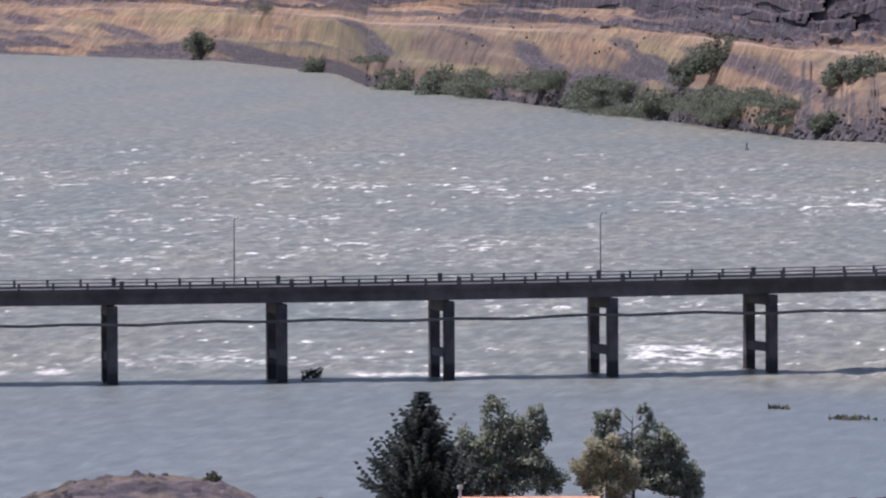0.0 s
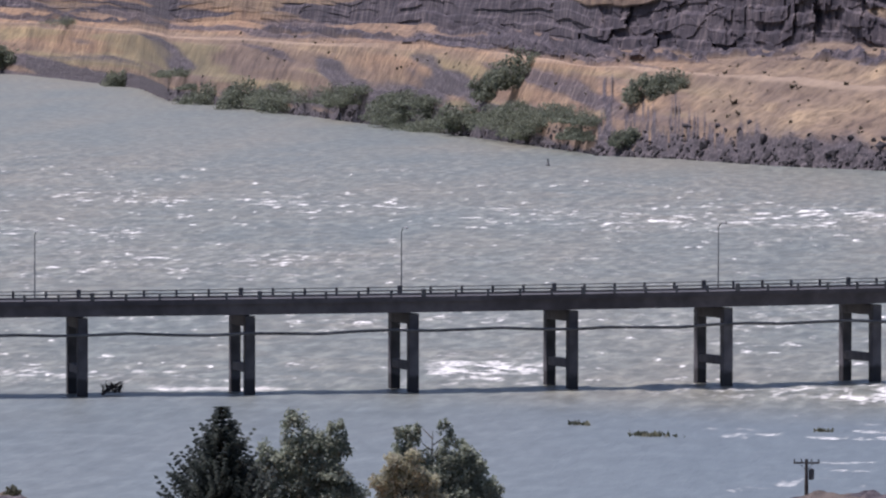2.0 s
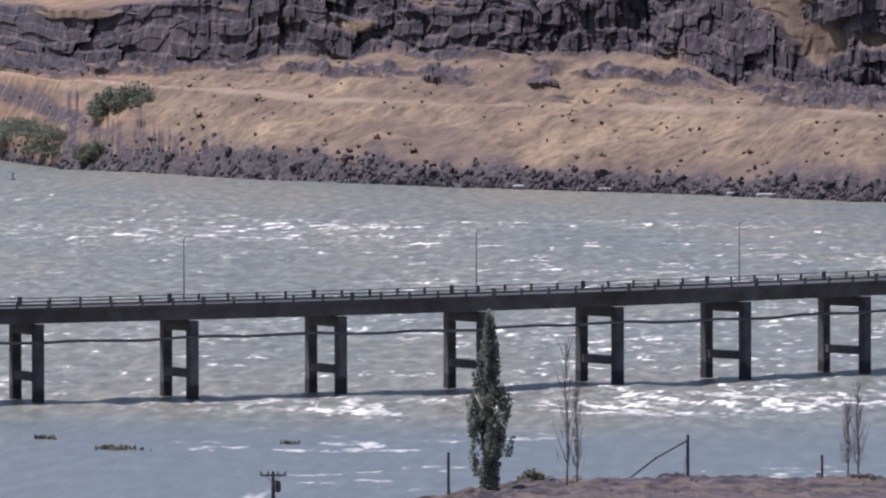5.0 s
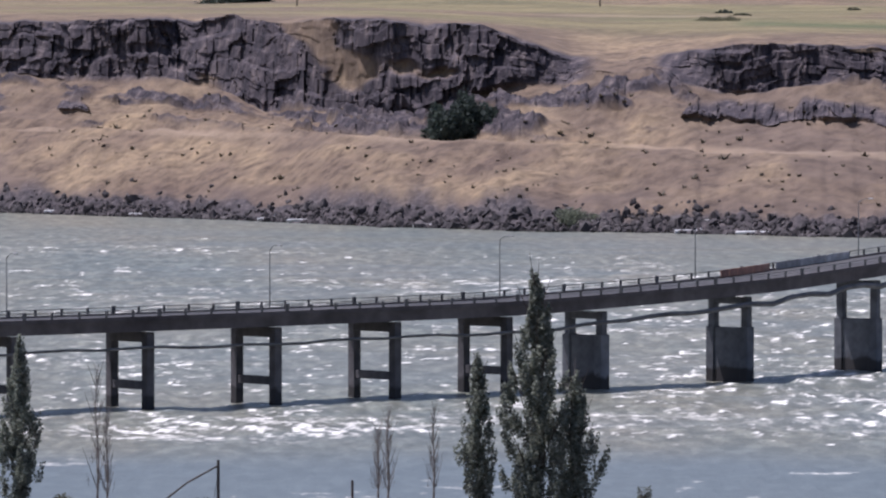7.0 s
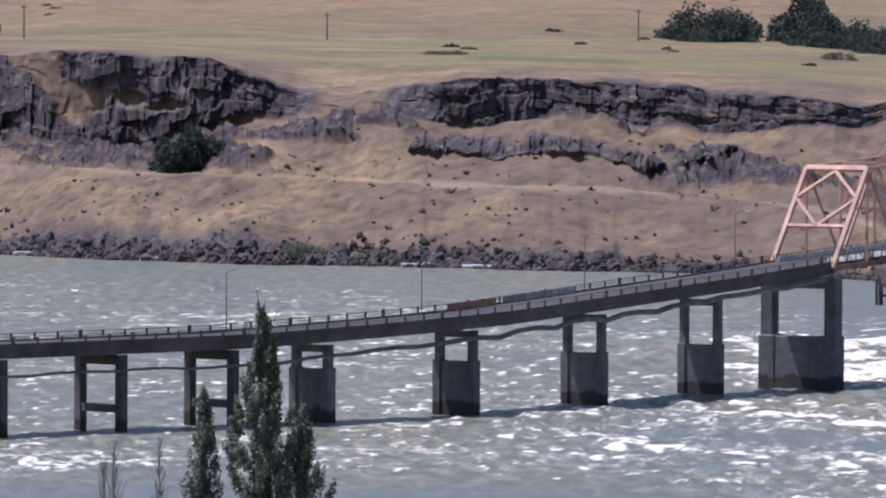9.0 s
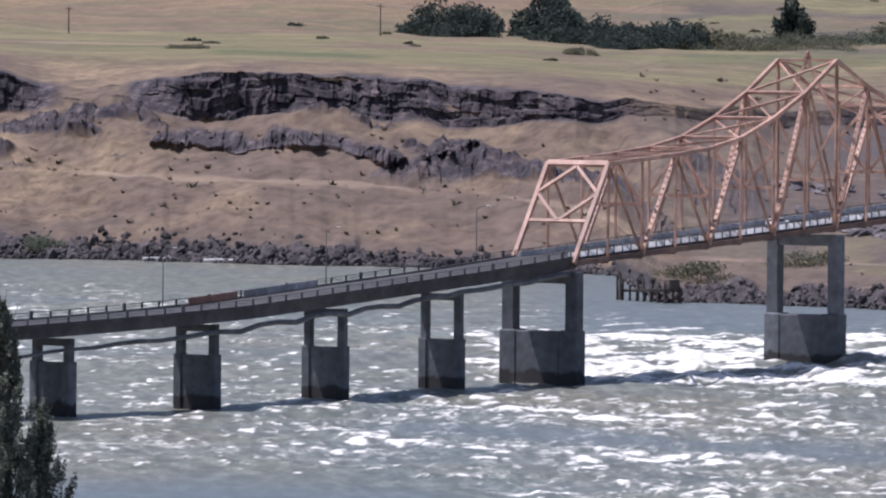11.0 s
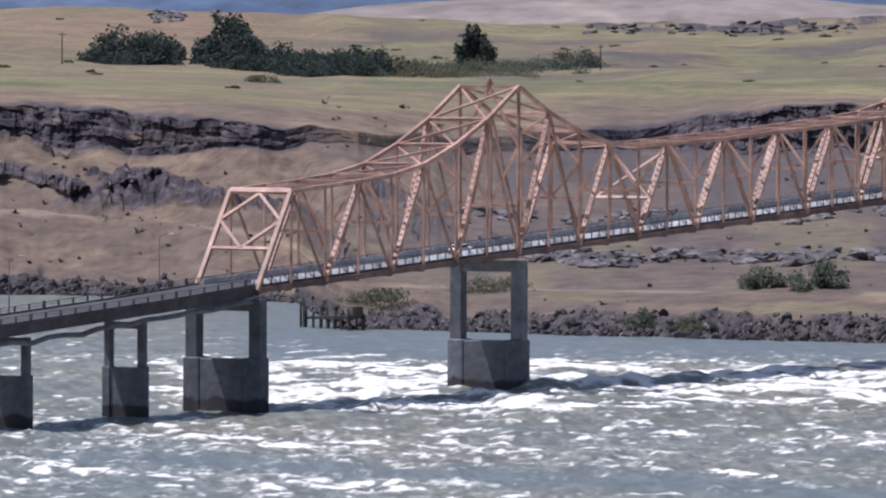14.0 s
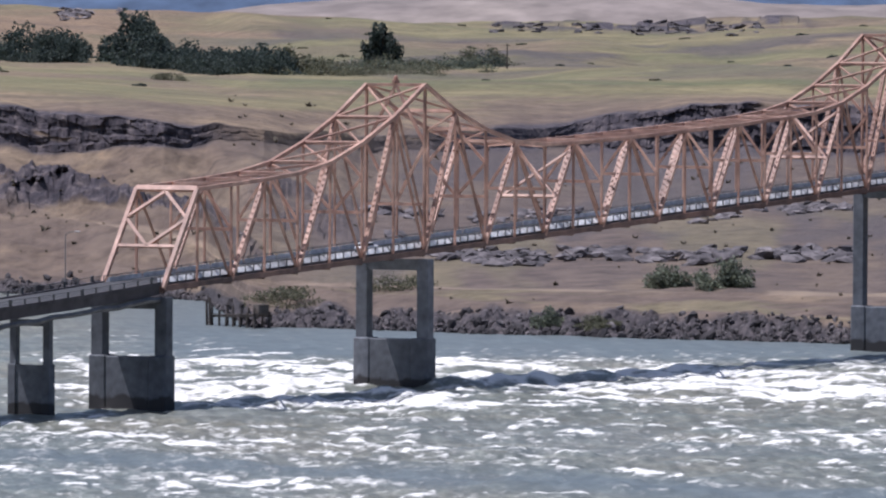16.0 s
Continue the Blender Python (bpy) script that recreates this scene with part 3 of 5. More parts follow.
    quiet = (1 - step(-30, 26, dd - near + 30 * (fbm(u / 30, v / 50, 81, 3) - 0.5))) * (0.7 + 0.25 * step(48, 51, bb))
    quiet = np.maximum(quiet, 0.8 * step(59.5, 61, bb) * step(1290, 1340, dd))
    quiet = np.maximum(quiet, 0.28 * step(0.5, 0.66, fbm(u / 45 + v / 200, v / 34, 82, 3)) * step(52.5, 55, bb))
    lane = np.exp(-((dd - 985 + 14 * (bb - 61) - 22 * (fbm(u / 30, 0 * u, 87, 3) - 0.5)) / 20) ** 2) * step(58.6, 59.6, bb)
    quiet = np.maximum(quiet, 0.8 * lane)
    foam = foam * (1 - 0.75 * lane)
    rows = np.exp(-((dd - near - 42 + 24 * (fbm(u / 40, 0 * u, 83, 3) - 0.5)) / 26) ** 2) * step(0.4, 0.56, fbm(u / 22, v / 90, 84, 3))
    foam = np.maximum(foam, rows * (0.35 + 0.35 * step(50, 53, bb)) * step(0.8, 0.93, crest))
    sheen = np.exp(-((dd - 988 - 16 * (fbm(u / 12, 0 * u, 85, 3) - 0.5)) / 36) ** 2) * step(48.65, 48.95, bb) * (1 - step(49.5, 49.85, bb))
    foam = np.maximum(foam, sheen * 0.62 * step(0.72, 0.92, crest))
    apron = np.exp(-((dd - 962 - 20 * (fbm(u / 25, 0 * u, 89, 3) - 0.5)) / 26) ** 2) * step(54.5, 56.5, bb) * (1 - step(60.6, 61.6, bb))
    edge = np.exp(-((dd - near - 16) / 7) ** 2) * (1 - step(49.8, 51, bb)) * step(0.42, 0.58, fbm(u / 14, 0 * u, 90, 3))
    foam = np.maximum(foam, 0.5 * edge)
    stray = step(0.6, 0.68, fbm(u / 5, v / 5, 93, 3)) * step(0.5, 0.6, fbm(u / 24, v / 22, 94, 2)) * (1 - step(-30, 10, dd - near)) * step(50.2, 51.5, bb)
    foam = np.maximum(foam, 0.42 * stray)
    ruffle = 0.2 * apron * step(0.3, 0.5, chop) + zone * (0.02 + 0.12 * step(0.34, 0.68, patch) + 0.07 * step(52, 55, bb)) + 0.03 * streak + 0.02 * wild
    foam = np.maximum(foam, ruffle * (1 - 0.6 * quiet))
    bank = step(0, 10, dd - shore(b)[None, :])
    z = z * (1 - bank) - 1.0 * bank
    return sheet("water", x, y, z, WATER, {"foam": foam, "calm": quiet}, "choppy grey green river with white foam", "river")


river()
outer = bmesh.new()
bmesh.ops.create_grid(outer, x_segments=1, y_segments=1, size=6000)
far_plain = part("plain", outer, LAND)
far_plain.location = (0, 0, -6.0)
tagged(far_plain, "plain dry ground beyond the river", "ground", kind="structure")

# ---------------------------------------------------------------- the bridge
AXIS_Y, BEND_X, BEND_R = 559.7, 918.0, 405.0


def axis(s):
    """Place and heading (degrees) of the deck's middle; s is x along the straight, bent left of BEND_X."""
    if s >= BEND_X:
        return s, AXIS_Y, 0.0
    a = (BEND_X - s) / BEND_R
    return BEND_X - BEND_R * math.sin(a), AXIS_Y + BEND_R * (1 - math.cos(a)), -math.degrees(a)


def deck_z(s):
    """Top of the road."""
    return float(np.interp(s, (560, 640, 760, 850, 880, 900, 930, 960, 985, 1062, 1320), (10.45, 10.63, 10.97, 11.45, 12.3, 12.95, 14.5, 16.0, 17.5, 20.9, 32.3)))


E1_X, PANEL = 984.5, 9.753
M1_X, M2_X, E2_X = E1_X + 8 * PANEL, E1_X + 26 * PANEL, E1_X + 34 * PANEL


def pier_frame(s, top, base=-1.5):
    """A two-column bent with a cap and a tie beam."""
    x, y, turn = axis(s)
    p = thing("bridge_pier", (x, y, 0), "dark mottled concrete two-column pier with a tie beam in the river", "bridge pier", "open bridge piers", turn)
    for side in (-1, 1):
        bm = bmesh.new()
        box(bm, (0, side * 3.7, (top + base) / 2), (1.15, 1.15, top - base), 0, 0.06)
        part("column", bm, DARK_CONCRETE, p)
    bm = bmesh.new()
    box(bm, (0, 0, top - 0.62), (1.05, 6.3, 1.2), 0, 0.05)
    part("cap_beam", bm, DARK_CONCRETE, p)
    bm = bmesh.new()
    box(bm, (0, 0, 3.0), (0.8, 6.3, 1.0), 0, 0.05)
    part("tie_beam", bm, DARK_CONCRETE, p)
    return p


def pier_wall(s, top, wall_top):
    """Two columns on a solid wall."""
    x, y, turn = axis(s)
    p = thing("bridge_pier", (x, y, 0), "grey concrete pier with a solid wall under two short columns", "bridge pier", "walled bridge piers", turn)
    for side in (-1, 1):
        bm = bmesh.new()
        box(bm, (0, side * 2.6, (wall_top + top) / 2), (1.1, 1.0, top - wall_top), 0, 0.05)
        part("column", bm, CONCRETE, p)
        bm = bmesh.new()
        box(bm, (0, side * 2.65, wall_top / 2 - 0.8), (1.7, 1.2, wall_top + 1.6), 0, 0.08)
        part("buttress", bm, CONCRETE, p)
    bm = bmesh.new()
    box(bm, (0, 0, wall_top / 2 - 0.85), (1.2, 4.1, wall_top + 1.5), 0, 0.05)
    part("wall", bm, CONCRETE, p)
    bm = bmesh.new()
    box(bm, (0, 0, top - 0.5), (1.0, 4.2, 0.9), 0, 0.05)
    part("cap_beam", bm, CONCRETE, p)


def pier_main(x, top, foot, length, label):
    p = thing("bridge_pier", (x, AXIS_Y, 0), label, "bridge pier", "main bridge piers")
    bm = bmesh.new()
    box(bm, (0, 0, foot / 2 - 1), (length, 6.9, foot + 2), 0, 0.12)
    part("footing_wall", bm, CONCRETE, p)
    for side in (-1, 1):
        bm = bmesh.new()
        box(bm, (0, side * 4.75, foot / 2 - 1), (length + 0.3, 2.7, foot + 2.3), 0, 0.2)
        part("footing_end", bm, CONCRETE, p)
        bm = bmesh.new()
        box(bm, (0, side * 5.05, (foot + top) / 2), (1.9, 1.9, top - foot), 0, 0.1)
        part("column", bm, CONCRETE, p)
    bm = bmesh.new()
    box(bm, (0, 0, top - 0.9), (1.5, 8.2, 1.6), 0, 0.08)
    part("cap_beam", bm, CONCRETE, p)


P_S = [BEND_X - BEND_R * radians(39.9 - 2.71 * k) for k in range(12)]
for k in range(-3, 0):
    P_S.insert(0, P_S[0] - BEND_R * radians(2.71))
for s in P_S:
    pier_frame(s, deck_z(s) - 1.75)
for s, top, wall in ((865.5, 9.8, 6.9), (895.5, 10.8, 6.9), (926.5, 12.0, 7.0), (957.0, 13.2, 7.1)):
    pier_wall(s, top, wall)
pier_main(E1_X, 15.6, 7.3, 2.7, "dark shaded concrete main pier carrying the truss end")
pier_main(M1_X, 19.2, 7.4, 2.9, "tall grey concrete main pier on a broad footing in white water")
pier_main(M2_X, 27.1, 7.4, 2.9, "tall grey concrete main pier on a broad footing in white water")
pier_main(E2_X, 30.6, 9.0, 3.4, "grey concrete pier at the far end of the truss")


def deck(s0, s1, name, label):
    """Slab, two girders, kerbs and rails along the axis."""
    d = thing(name, (0, 0, 0), label, "bridge deck")
    n = max(2, int((s1 - s0) / 4.0))
    marks = [s0 + (s1 - s0) * k / n for k in range(n + 1)]

    def sweep(offset, z0, z1, half):
        bm = bmesh.new()
        rings = []
        for s in marks:
            x, y, turn = axis(s)
            a = radians(turn)
            top = deck_z(s)
            ring = []
            for o, z in ((offset - half, z0), (offset + half, z0), (offset + half, z1), (offset - half, z1)):
                ring.append(bm.verts.new((x - math.sin(a) * o, y + math.cos(a) * o, top + z)))
            rings.append(ring)
        for r0, r1 in zip(rings, rings[1:]):
            for k in range(4):
                bm.faces.new((r0[k], r1[k], r1[(k + 1) % 4], r0[(k + 1) % 4]))
        bm.faces.new(list(reversed(rings[0])))
        bm.faces.new(rings[-1])
        bmesh.ops.recalc_face_normals(bm, faces=bm.faces)
        return bm

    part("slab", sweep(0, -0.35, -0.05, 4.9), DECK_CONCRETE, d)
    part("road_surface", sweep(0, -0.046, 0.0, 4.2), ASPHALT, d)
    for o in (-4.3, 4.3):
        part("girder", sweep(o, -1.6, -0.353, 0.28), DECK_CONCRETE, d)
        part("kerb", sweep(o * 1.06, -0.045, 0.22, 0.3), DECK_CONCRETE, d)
        part("top_rail", sweep(o * 1.1, 0.86, 0.95, 0.05), DARK_STEEL, d)
        part("middle_rail", sweep(o * 1.1, 0.52, 0.58, 0.03), DARK_STEEL, d)
    small, large = bmesh.new(), bmesh.new()
    box(small, (0, 0, 0.6), (0.28, 0.22, 0.78), 0, 0.03)
    box(large, (0, 0, 0.66), (0.5, 0.3, 0.9), 0, 0.04)
    meshes = []
    for bm, nm in ((small, "rail_post"), (large, "end_post")):
        me = bpy.data.meshes.new(nm)
        bm.to_mesh(me)
        bm.free()
        me.materials.append(DARK_STEEL)
        meshes.append(me)
    k, s = 0, s0 + 1.0
    while s < s1:
        x, y, turn = axis(s)
        a = radians(turn)
        for o in (-4.73, 4.73):
            ob = new("end_post" if k % 5 == 0 else "rail_post", meshes[k % 5 == 0])
            ob.parent = d
            ob.matrix_basis = pose(x - math.sin(a) * o, y + math.cos(a) * o, deck_z(s), 0, 0, turn)
        k, s = k + 1, s + 3.83
    # cross beams between the girders
    s = s0 + 2.0
    me = bpy.data.meshes.new("floor_beam")
    bm = bmesh.new()
    box(bm, (0, 0, -0.8), (0.35, 8.0, 0.9), 0, 0.03)
    bm.to_mesh(me)
    bm.free()
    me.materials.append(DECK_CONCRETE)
    while s < s1:
        x, y, turn = axis(s)
        ob = new("floor_beam", me)
        ob.parent = d
        ob.matrix_basis = pose(x, y, deck_z(s), 0, 0, turn)
        s += 6.5
    return d


deck(P_S[0], E1_X - 0.4, "approach_deck", "long dark concrete approach deck with steel railings")

# conduit slung under the deck
bm = bmesh.new()
pts = []
for k in range(95):
    s = P_S[0] + (E1_X - P_S[0]) * k / 94
    x, y, turn = axis(s)
    sag = float(np.interp(s, (600, 850, 900, 957, 984), (3.75, 3.6, 2.7, 2.3, 2.0))) + 0.12 * math.sin(k * 1.9) + 0.1 * math.sin(k * 0.63) + (0.22 * math.sin(k * 4.1) if s > 890 else 0.0)
    a = radians(turn)
    pts.append((x + math.sin(a) * 4.9, y - math.cos(a) * 4.9, deck_z(s) - sag))
tube(bm, pts, [float(np.interp(k, (0, 60, 72, 94), (0.19, 0.19, 0.36, 0.42))) for k in range(len(pts))], 6)
conduit = part("utility_cable", bm, DARK_STEEL)
tagged(conduit, "dark sagging utility cable slung below the bridge deck", "cable")


def truss():
    t = thing("truss_span", (0, 0, 0), "faded orange steel cantilever truss with two peaks over the river", "bridge truss")
    ys = (AXIS_Y - 4.85, AXIS_Y + 4.85)
    peak = (23.2, 18.9, 15.7, 13.4, 12.4, 12.1, 12.0, 11.9)

    def low(p):
        return deck_z(E1_X + p * PANEL) - 0.75

    def high(p):
        k = min(abs(p - 8), abs(p - 26))
        return low(p) + 1.3 + (peak[k] if k < 8 else 11.9)

    def lo(p, y):
        return Vector((E1_X + p * PANEL, y, low(p)))

    def hi(p, y):
        return Vector((E1_X + p * PANEL, y, high(p)))

    def bar(name, a, b, w, h, rolled=True, label="", up=(0, 0, 1)):
        bm = bmesh.new()
        if rolled:
            i_beam(bm, a, b, w, h, 0.08)
        else:
            beam(bm, a, b, w, h, up)
        # bottom chords and floor beams take a darker brown than the other members
        part(name, bm, BROWN_STEEL if name in ("bottom_chord", "floor_beam") else STEEL, t, label)

    def laced(a, b, w, h):
        """A built-up member: two channels tied by batten plates on both faces."""
        d = (b - a).normalized()
        side = d.cross(Vector((0, 1, 0))).normalized()
        bm = bmesh.new()
        for k in (-1, 1):
            o = Vector((0, k * (h / 2 - 0.05), 0))
            beam(bm, a + o, b + o, w, 0.1, (0, 1, 0))
            beam(bm, a + o * 0.75 + side * (w / 2 - 0.04), b + o * 0.75 + side * (w / 2 - 0.04), 0.06, 0.16, (0, 1, 0))
            beam(bm, a + o * 0.75 - side * (w / 2 - 0.04), b + o * 0.75 - side * (w / 2 - 0.04), 0.06, 0.16, (0, 1, 0))
        member = part("diagonal", bm, STEEL, t)
        bm = bmesh.new()
        n = int((b - a).length / 0.95)
        for k in range(n):
            q = a + (b - a) * ((k + 0.5) / n)
            for f in (-1, 1):
                beam(bm, q - d * 0.31 + side * f * (w / 2), q + d * 0.31 + side * f * (w / 2), 0.03, h - 0.06, (0, 1, 0))
        tagged(part("lacing", bm, STEEL, member), kind="stuff")

    for y in ys:
        for p in range(34):
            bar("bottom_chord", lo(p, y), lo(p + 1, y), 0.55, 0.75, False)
            if 1 <= p < 33:
                bar("top_chord", hi(p, y), hi(p + 1, y), 0.52, 0.56, False)
            if p == 0:
                bar("diagonal", lo(p, y), hi(p + 1, y), 0.6, 0.6, False)
            elif p % 2 == 0:
                laced(lo(p, y), hi(p + 1, y), 0.5, 0.62)
            else:
                bar("diagonal", hi(p, y), lo(p + 1, y), 0.3, 0.3)
            if p:
                bar("hanger", lo(p, y), hi(p, y), 0.28 if p not in (8, 26) else 0.6, 0.3)
    for p in range(1, 34):
        a, b = hi(p, ys[0]), hi(p, ys[1])
        run = hi(min(p + 1, 33), ys[0]) - hi(max(p - 1, 1), ys[0])
        lean = Vector((-run.z, 0, run.x)).normalized()
        bar("lateral_strut", a, b, 0.42 if p not in (8, 26) else 0.6, 0.45, False, "", lean)
        if p < 33:
            c, d2 = hi(p + 1, ys[0]), hi(p + 1, ys[1])
            bar("lateral_brace", b, c, 0.34, 0.3, False, "", lean)
            sink = lean * 0.32
            bar("lateral_brace", a - sink, d2 - sink, 0.26, 0.22, False, "", lean)
        # sway frames under the top struts
        drop = max(3.2, high(p) - low(p) - 7.0)
        e, f = a - Vector((0, 0, drop)), b - Vector((0, 0, drop))
        if p not in (1, 33) and p % 2 == 0:
            bar("sway_strut", e, f, 0.4, 0.45, False)
            if drop > 8:
                g, h = a - Vector((0, 0, drop / 2)), b - Vector((0, 0, drop / 2))
                top, foot = (a + b) / 2, (e + f) / 2
                for q, r in ((g, top), (h, top), (g, foot), (h, foot)):
                    bar("sway_brace", q, r, 0.36, 0.38, False)
            else:
                mid = (a + b) / 2
                bar("sway_brace", e, mid, 0.32, 0.34, False)
                bar("sway_brace", f, mid, 0.32, 0.34, False)
    # crossed frames in the plane of the diagonals where the hung span begins and ends
    for p in (12, 22):
        n, f = [(lo(p, y), hi(p + 1, y)) for y in ys]
        lie = n[1] - n[0]
        lean = Vector((-lie.z, 0, lie.x)).normalized()
        q = [leg[0] + lie * 0.42 for leg in (n, f)]
        bar("sway_strut", q[0], q[1], 0.42, 0.4, False, "", lean)
        bar("sway_brace", q[0], f[1] - lie * 0.05, 0.4, 0.3, False, "", lean)
        bar("sway_brace", q[1] - lean * 0.32, n[1] - lie * 0.05 - lean * 0.32, 0.4, 0.3, False, "", lean)
    # portals: a diamond in the sloping end frames
    for p0, p1 in ((0, 1), (34, 33)):
        n, f = [(lo(p0, y), hi(p1, y)) for y in ys]
        at = lambda leg, u: leg[0] + (leg[1] - leg[0]) * u
        lie = n[1] - n[0]
        lean = Vector((-abs(lie.z) if lie.x > 0 else abs(lie.z), 0, abs(lie.x))).normalized()
        bar("portal_beam", at(n, 1.0), at(f, 1.0), 0.75, 0.62, False, "", lean)
        bar("portal_strut", at(n, 0.42), at(f, 0.42), 0.42, 0.42, False, "", lean)
        top, foot = (at(n, 0.97) + at(f, 0.97)) / 2, (at(n, 0.42) + at(f, 0.42)) / 2
        for leg in (n, f):
            bar("portal_brace", at(leg, 0.7), top, 0.44, 0.42, False, "", lean)
            bar("portal_brace", at(leg, 0.7), foot, 0.44, 0.42, False, "", lean)
    # floor
    for p in range(35):
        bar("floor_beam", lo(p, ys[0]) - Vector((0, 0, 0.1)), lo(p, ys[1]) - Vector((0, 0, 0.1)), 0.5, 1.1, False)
    for nm, o0, o1, z0, z1, m in (("road_slab", -4.1, 4.1, 0.45, 0.72, ASPHALT), ("railing", -4.36, -4.28, 1.55, 1.68, DARK_STEEL), ("railing", 4.28, 4.36, 1.55, 1.68, DARK_STEEL),
                                  ("stringer", -4.5, -4.15, -0.35, 0.72, DECK_CONCRETE), ("stringer", 4.15, 4.5, -0.35, 0.72, DECK_CONCRETE)):
        for p in range(0, 34):
            bm = bmesh.new()
            a, b = lo(p, AXIS_Y), lo(p + 1, AXIS_Y)
            mid = Vector((0, (o0 + o1) / 2, (z0 + z1) / 2))
            gap = Vector((0.02, 0, 0))
            beam(bm, a + mid + gap, b + mid - gap, o1 - o0, z1 - z0)
            part(nm, bm, m, t)
    # pale barriers with a battered outer face
    for y0, out in ((-3.88, -1), (3.88, 1)):
        for p in range(34):
            bm = bmesh.new()
            rings = [[bm.verts.new(e + Vector((0, y0 + out * o, z))) for o, z in ((0.0, 1.42), (0.28, 1.1), (0.56, 0.74), (-0.06, 0.74), (-0.06, 1.42))]
                     for e in (lo(p, AXIS_Y) + Vector((0.35, 0, 0.03)), lo(p + 1, AXIS_Y) - Vector((0.35, 0, 0.03)))]
            for k in range(5):
                bm.faces.new((rings[0][k], rings[0][(k + 1) % 5], rings[1][(k + 1) % 5], rings[1][k]))
            bm.faces.new(rings[0])
            bm.faces.new(list(reversed(rings[1])))
            bmesh.ops.recalc_face_normals(bm, faces=bm.faces)
            part("barrier", bm, PARAPET, t)
    for p in range(0, 34):
        for q in (0.0, 0.25, 0.5, 0.75):
            for o in (-4.48, 4.48):
                bm = bmesh.new()
                base = lo(p, AXIS_Y) * (1 - q) + lo(p + 1, AXIS_Y) * q + Vector((0, o, 0.72))
                beam(bm, base - Vector((0, 0, 0.4)), base + Vector((0, 0, 0.95)), 0.22, 0.1, (0, 1, 0))
                part("rail_post", bm, DARK_STEEL, t)
    return t, high


TRUSS, truss_top = truss()


def beacon(x, y, z):
    b = thing("aircraft_beacon", (x, y, z), "small red warning light on a bracket on the truss peak", "beacon", "peak beacons")
    bm = bmesh.new()
    box(bm, (0, 0, 0.25), (1.6, 0.5, 0.5), 0, 0.05)
    part("bracket", bm, STEEL, b)
    bm = bmesh.new()
    tube(bm, [(0, 0, 0.5), (0, 0, 0.95), (0, 0, 1.15)], [0.32, 0.3, 0.14], 8)
    part("lens", bm, RED_PAINT, b, "orange red glass lens")


for p in (8, 26):
    beacon(E1_X + p * PANEL, AXIS_Y, truss_top(p) + 0.22)


def street_lamp(s, side=1):
    x, y, turn = axis(s)
    a = radians(turn)
    o = 4.75 * side
    l = thing("street_lamp", (x - math.sin(a) * o, y + math.cos(a) * o, deck_z(s)), "slim grey steel street lamp on the bridge deck edge", "street lamp", "bridge lamps", turn)
    bm = bmesh.new()
    tube(bm, [(0, 0, 0.0), (0, 0, 4), (0, 0, 7.4)], [0.09, 0.075, 0.055], 6)
    part("pole", bm, WEATHERED_STEEL, l)
    bm = bmesh.new()
    tube(bm, [(0, 0, 7.3), (0, -0.7 * side, 7.75), (0, -1.6 * side, 7.85)], [0.05, 0.045, 0.04], 5)
    part("arm", bm, DARK_STEEL, l)
    bm = bmesh.new()
    box(bm, (0, -1.9 * side, 7.83), (0.28, 0.75, 0.16), 0, 0.05)
    part("lamp_head", bm, RAIL_STEEL, l, "pale lamp head")


LAMP_S = [P_S[3] + 15.0, P_S[3] - 28.0] + [P_S[6] + 1.2 + 39.95 * k for k in range(8)]
for s in LAMP_S:
    if s < E1_X - 6:
        street_lamp(s)


# ---------------------------------------------------------------- vegetation
def leaf_cloud(clumps, count, size, seed, droop=0.0):
    """Small bent leaves scattered through ellipsoid clumps (x, y, z, rx, ry, rz), as a mesh."""
    rng = np.random.default_rng(seed)
    c = np.array(clumps, dtype=float)
    w = (c[:, 3] * c[:, 4] * c[:, 5]) ** 0.7
    c = np.repeat(c, (w / w.sum() * count).astype(int) + 3, axis=0)
    n = len(c)
    v = rng.normal(size=(n, 3))
    v /= np.linalg.norm(v, axis=1)[:, None]
    p = c[:, :3] + c[:, 3:] * v * rng.uniform(0.35, 1.06, (n, 1))
    a = rng.normal(size=(n, 3)) + v * 0.2
    a /= np.linalg.norm(a, axis=1)[:, None]
    b = np.cross(a, rng.normal(size=(n, 3)))
    b /= np.linalg.norm(b, axis=1)[:, None]
    k = size * rng.uniform(0.6, 1.4, (n, 1))
    a, b = a * k, b * k * 0.75
    a[:, 2] -= droop * k[:, 0]
    co = np.stack((p - a, p + b, p + a - np.array((0, 0, 0.2)) * k, p - b), 1).reshape(-1, 3)
    q = np.arange(n)[:, None] * 4
    tri = np.concatenate((q + (0, 1, 2), q + (0, 2, 3)))
    me = bpy.data.meshes.new("crown")
    me.from_pydata(co.tolist(), [], tri.tolist())
    return me


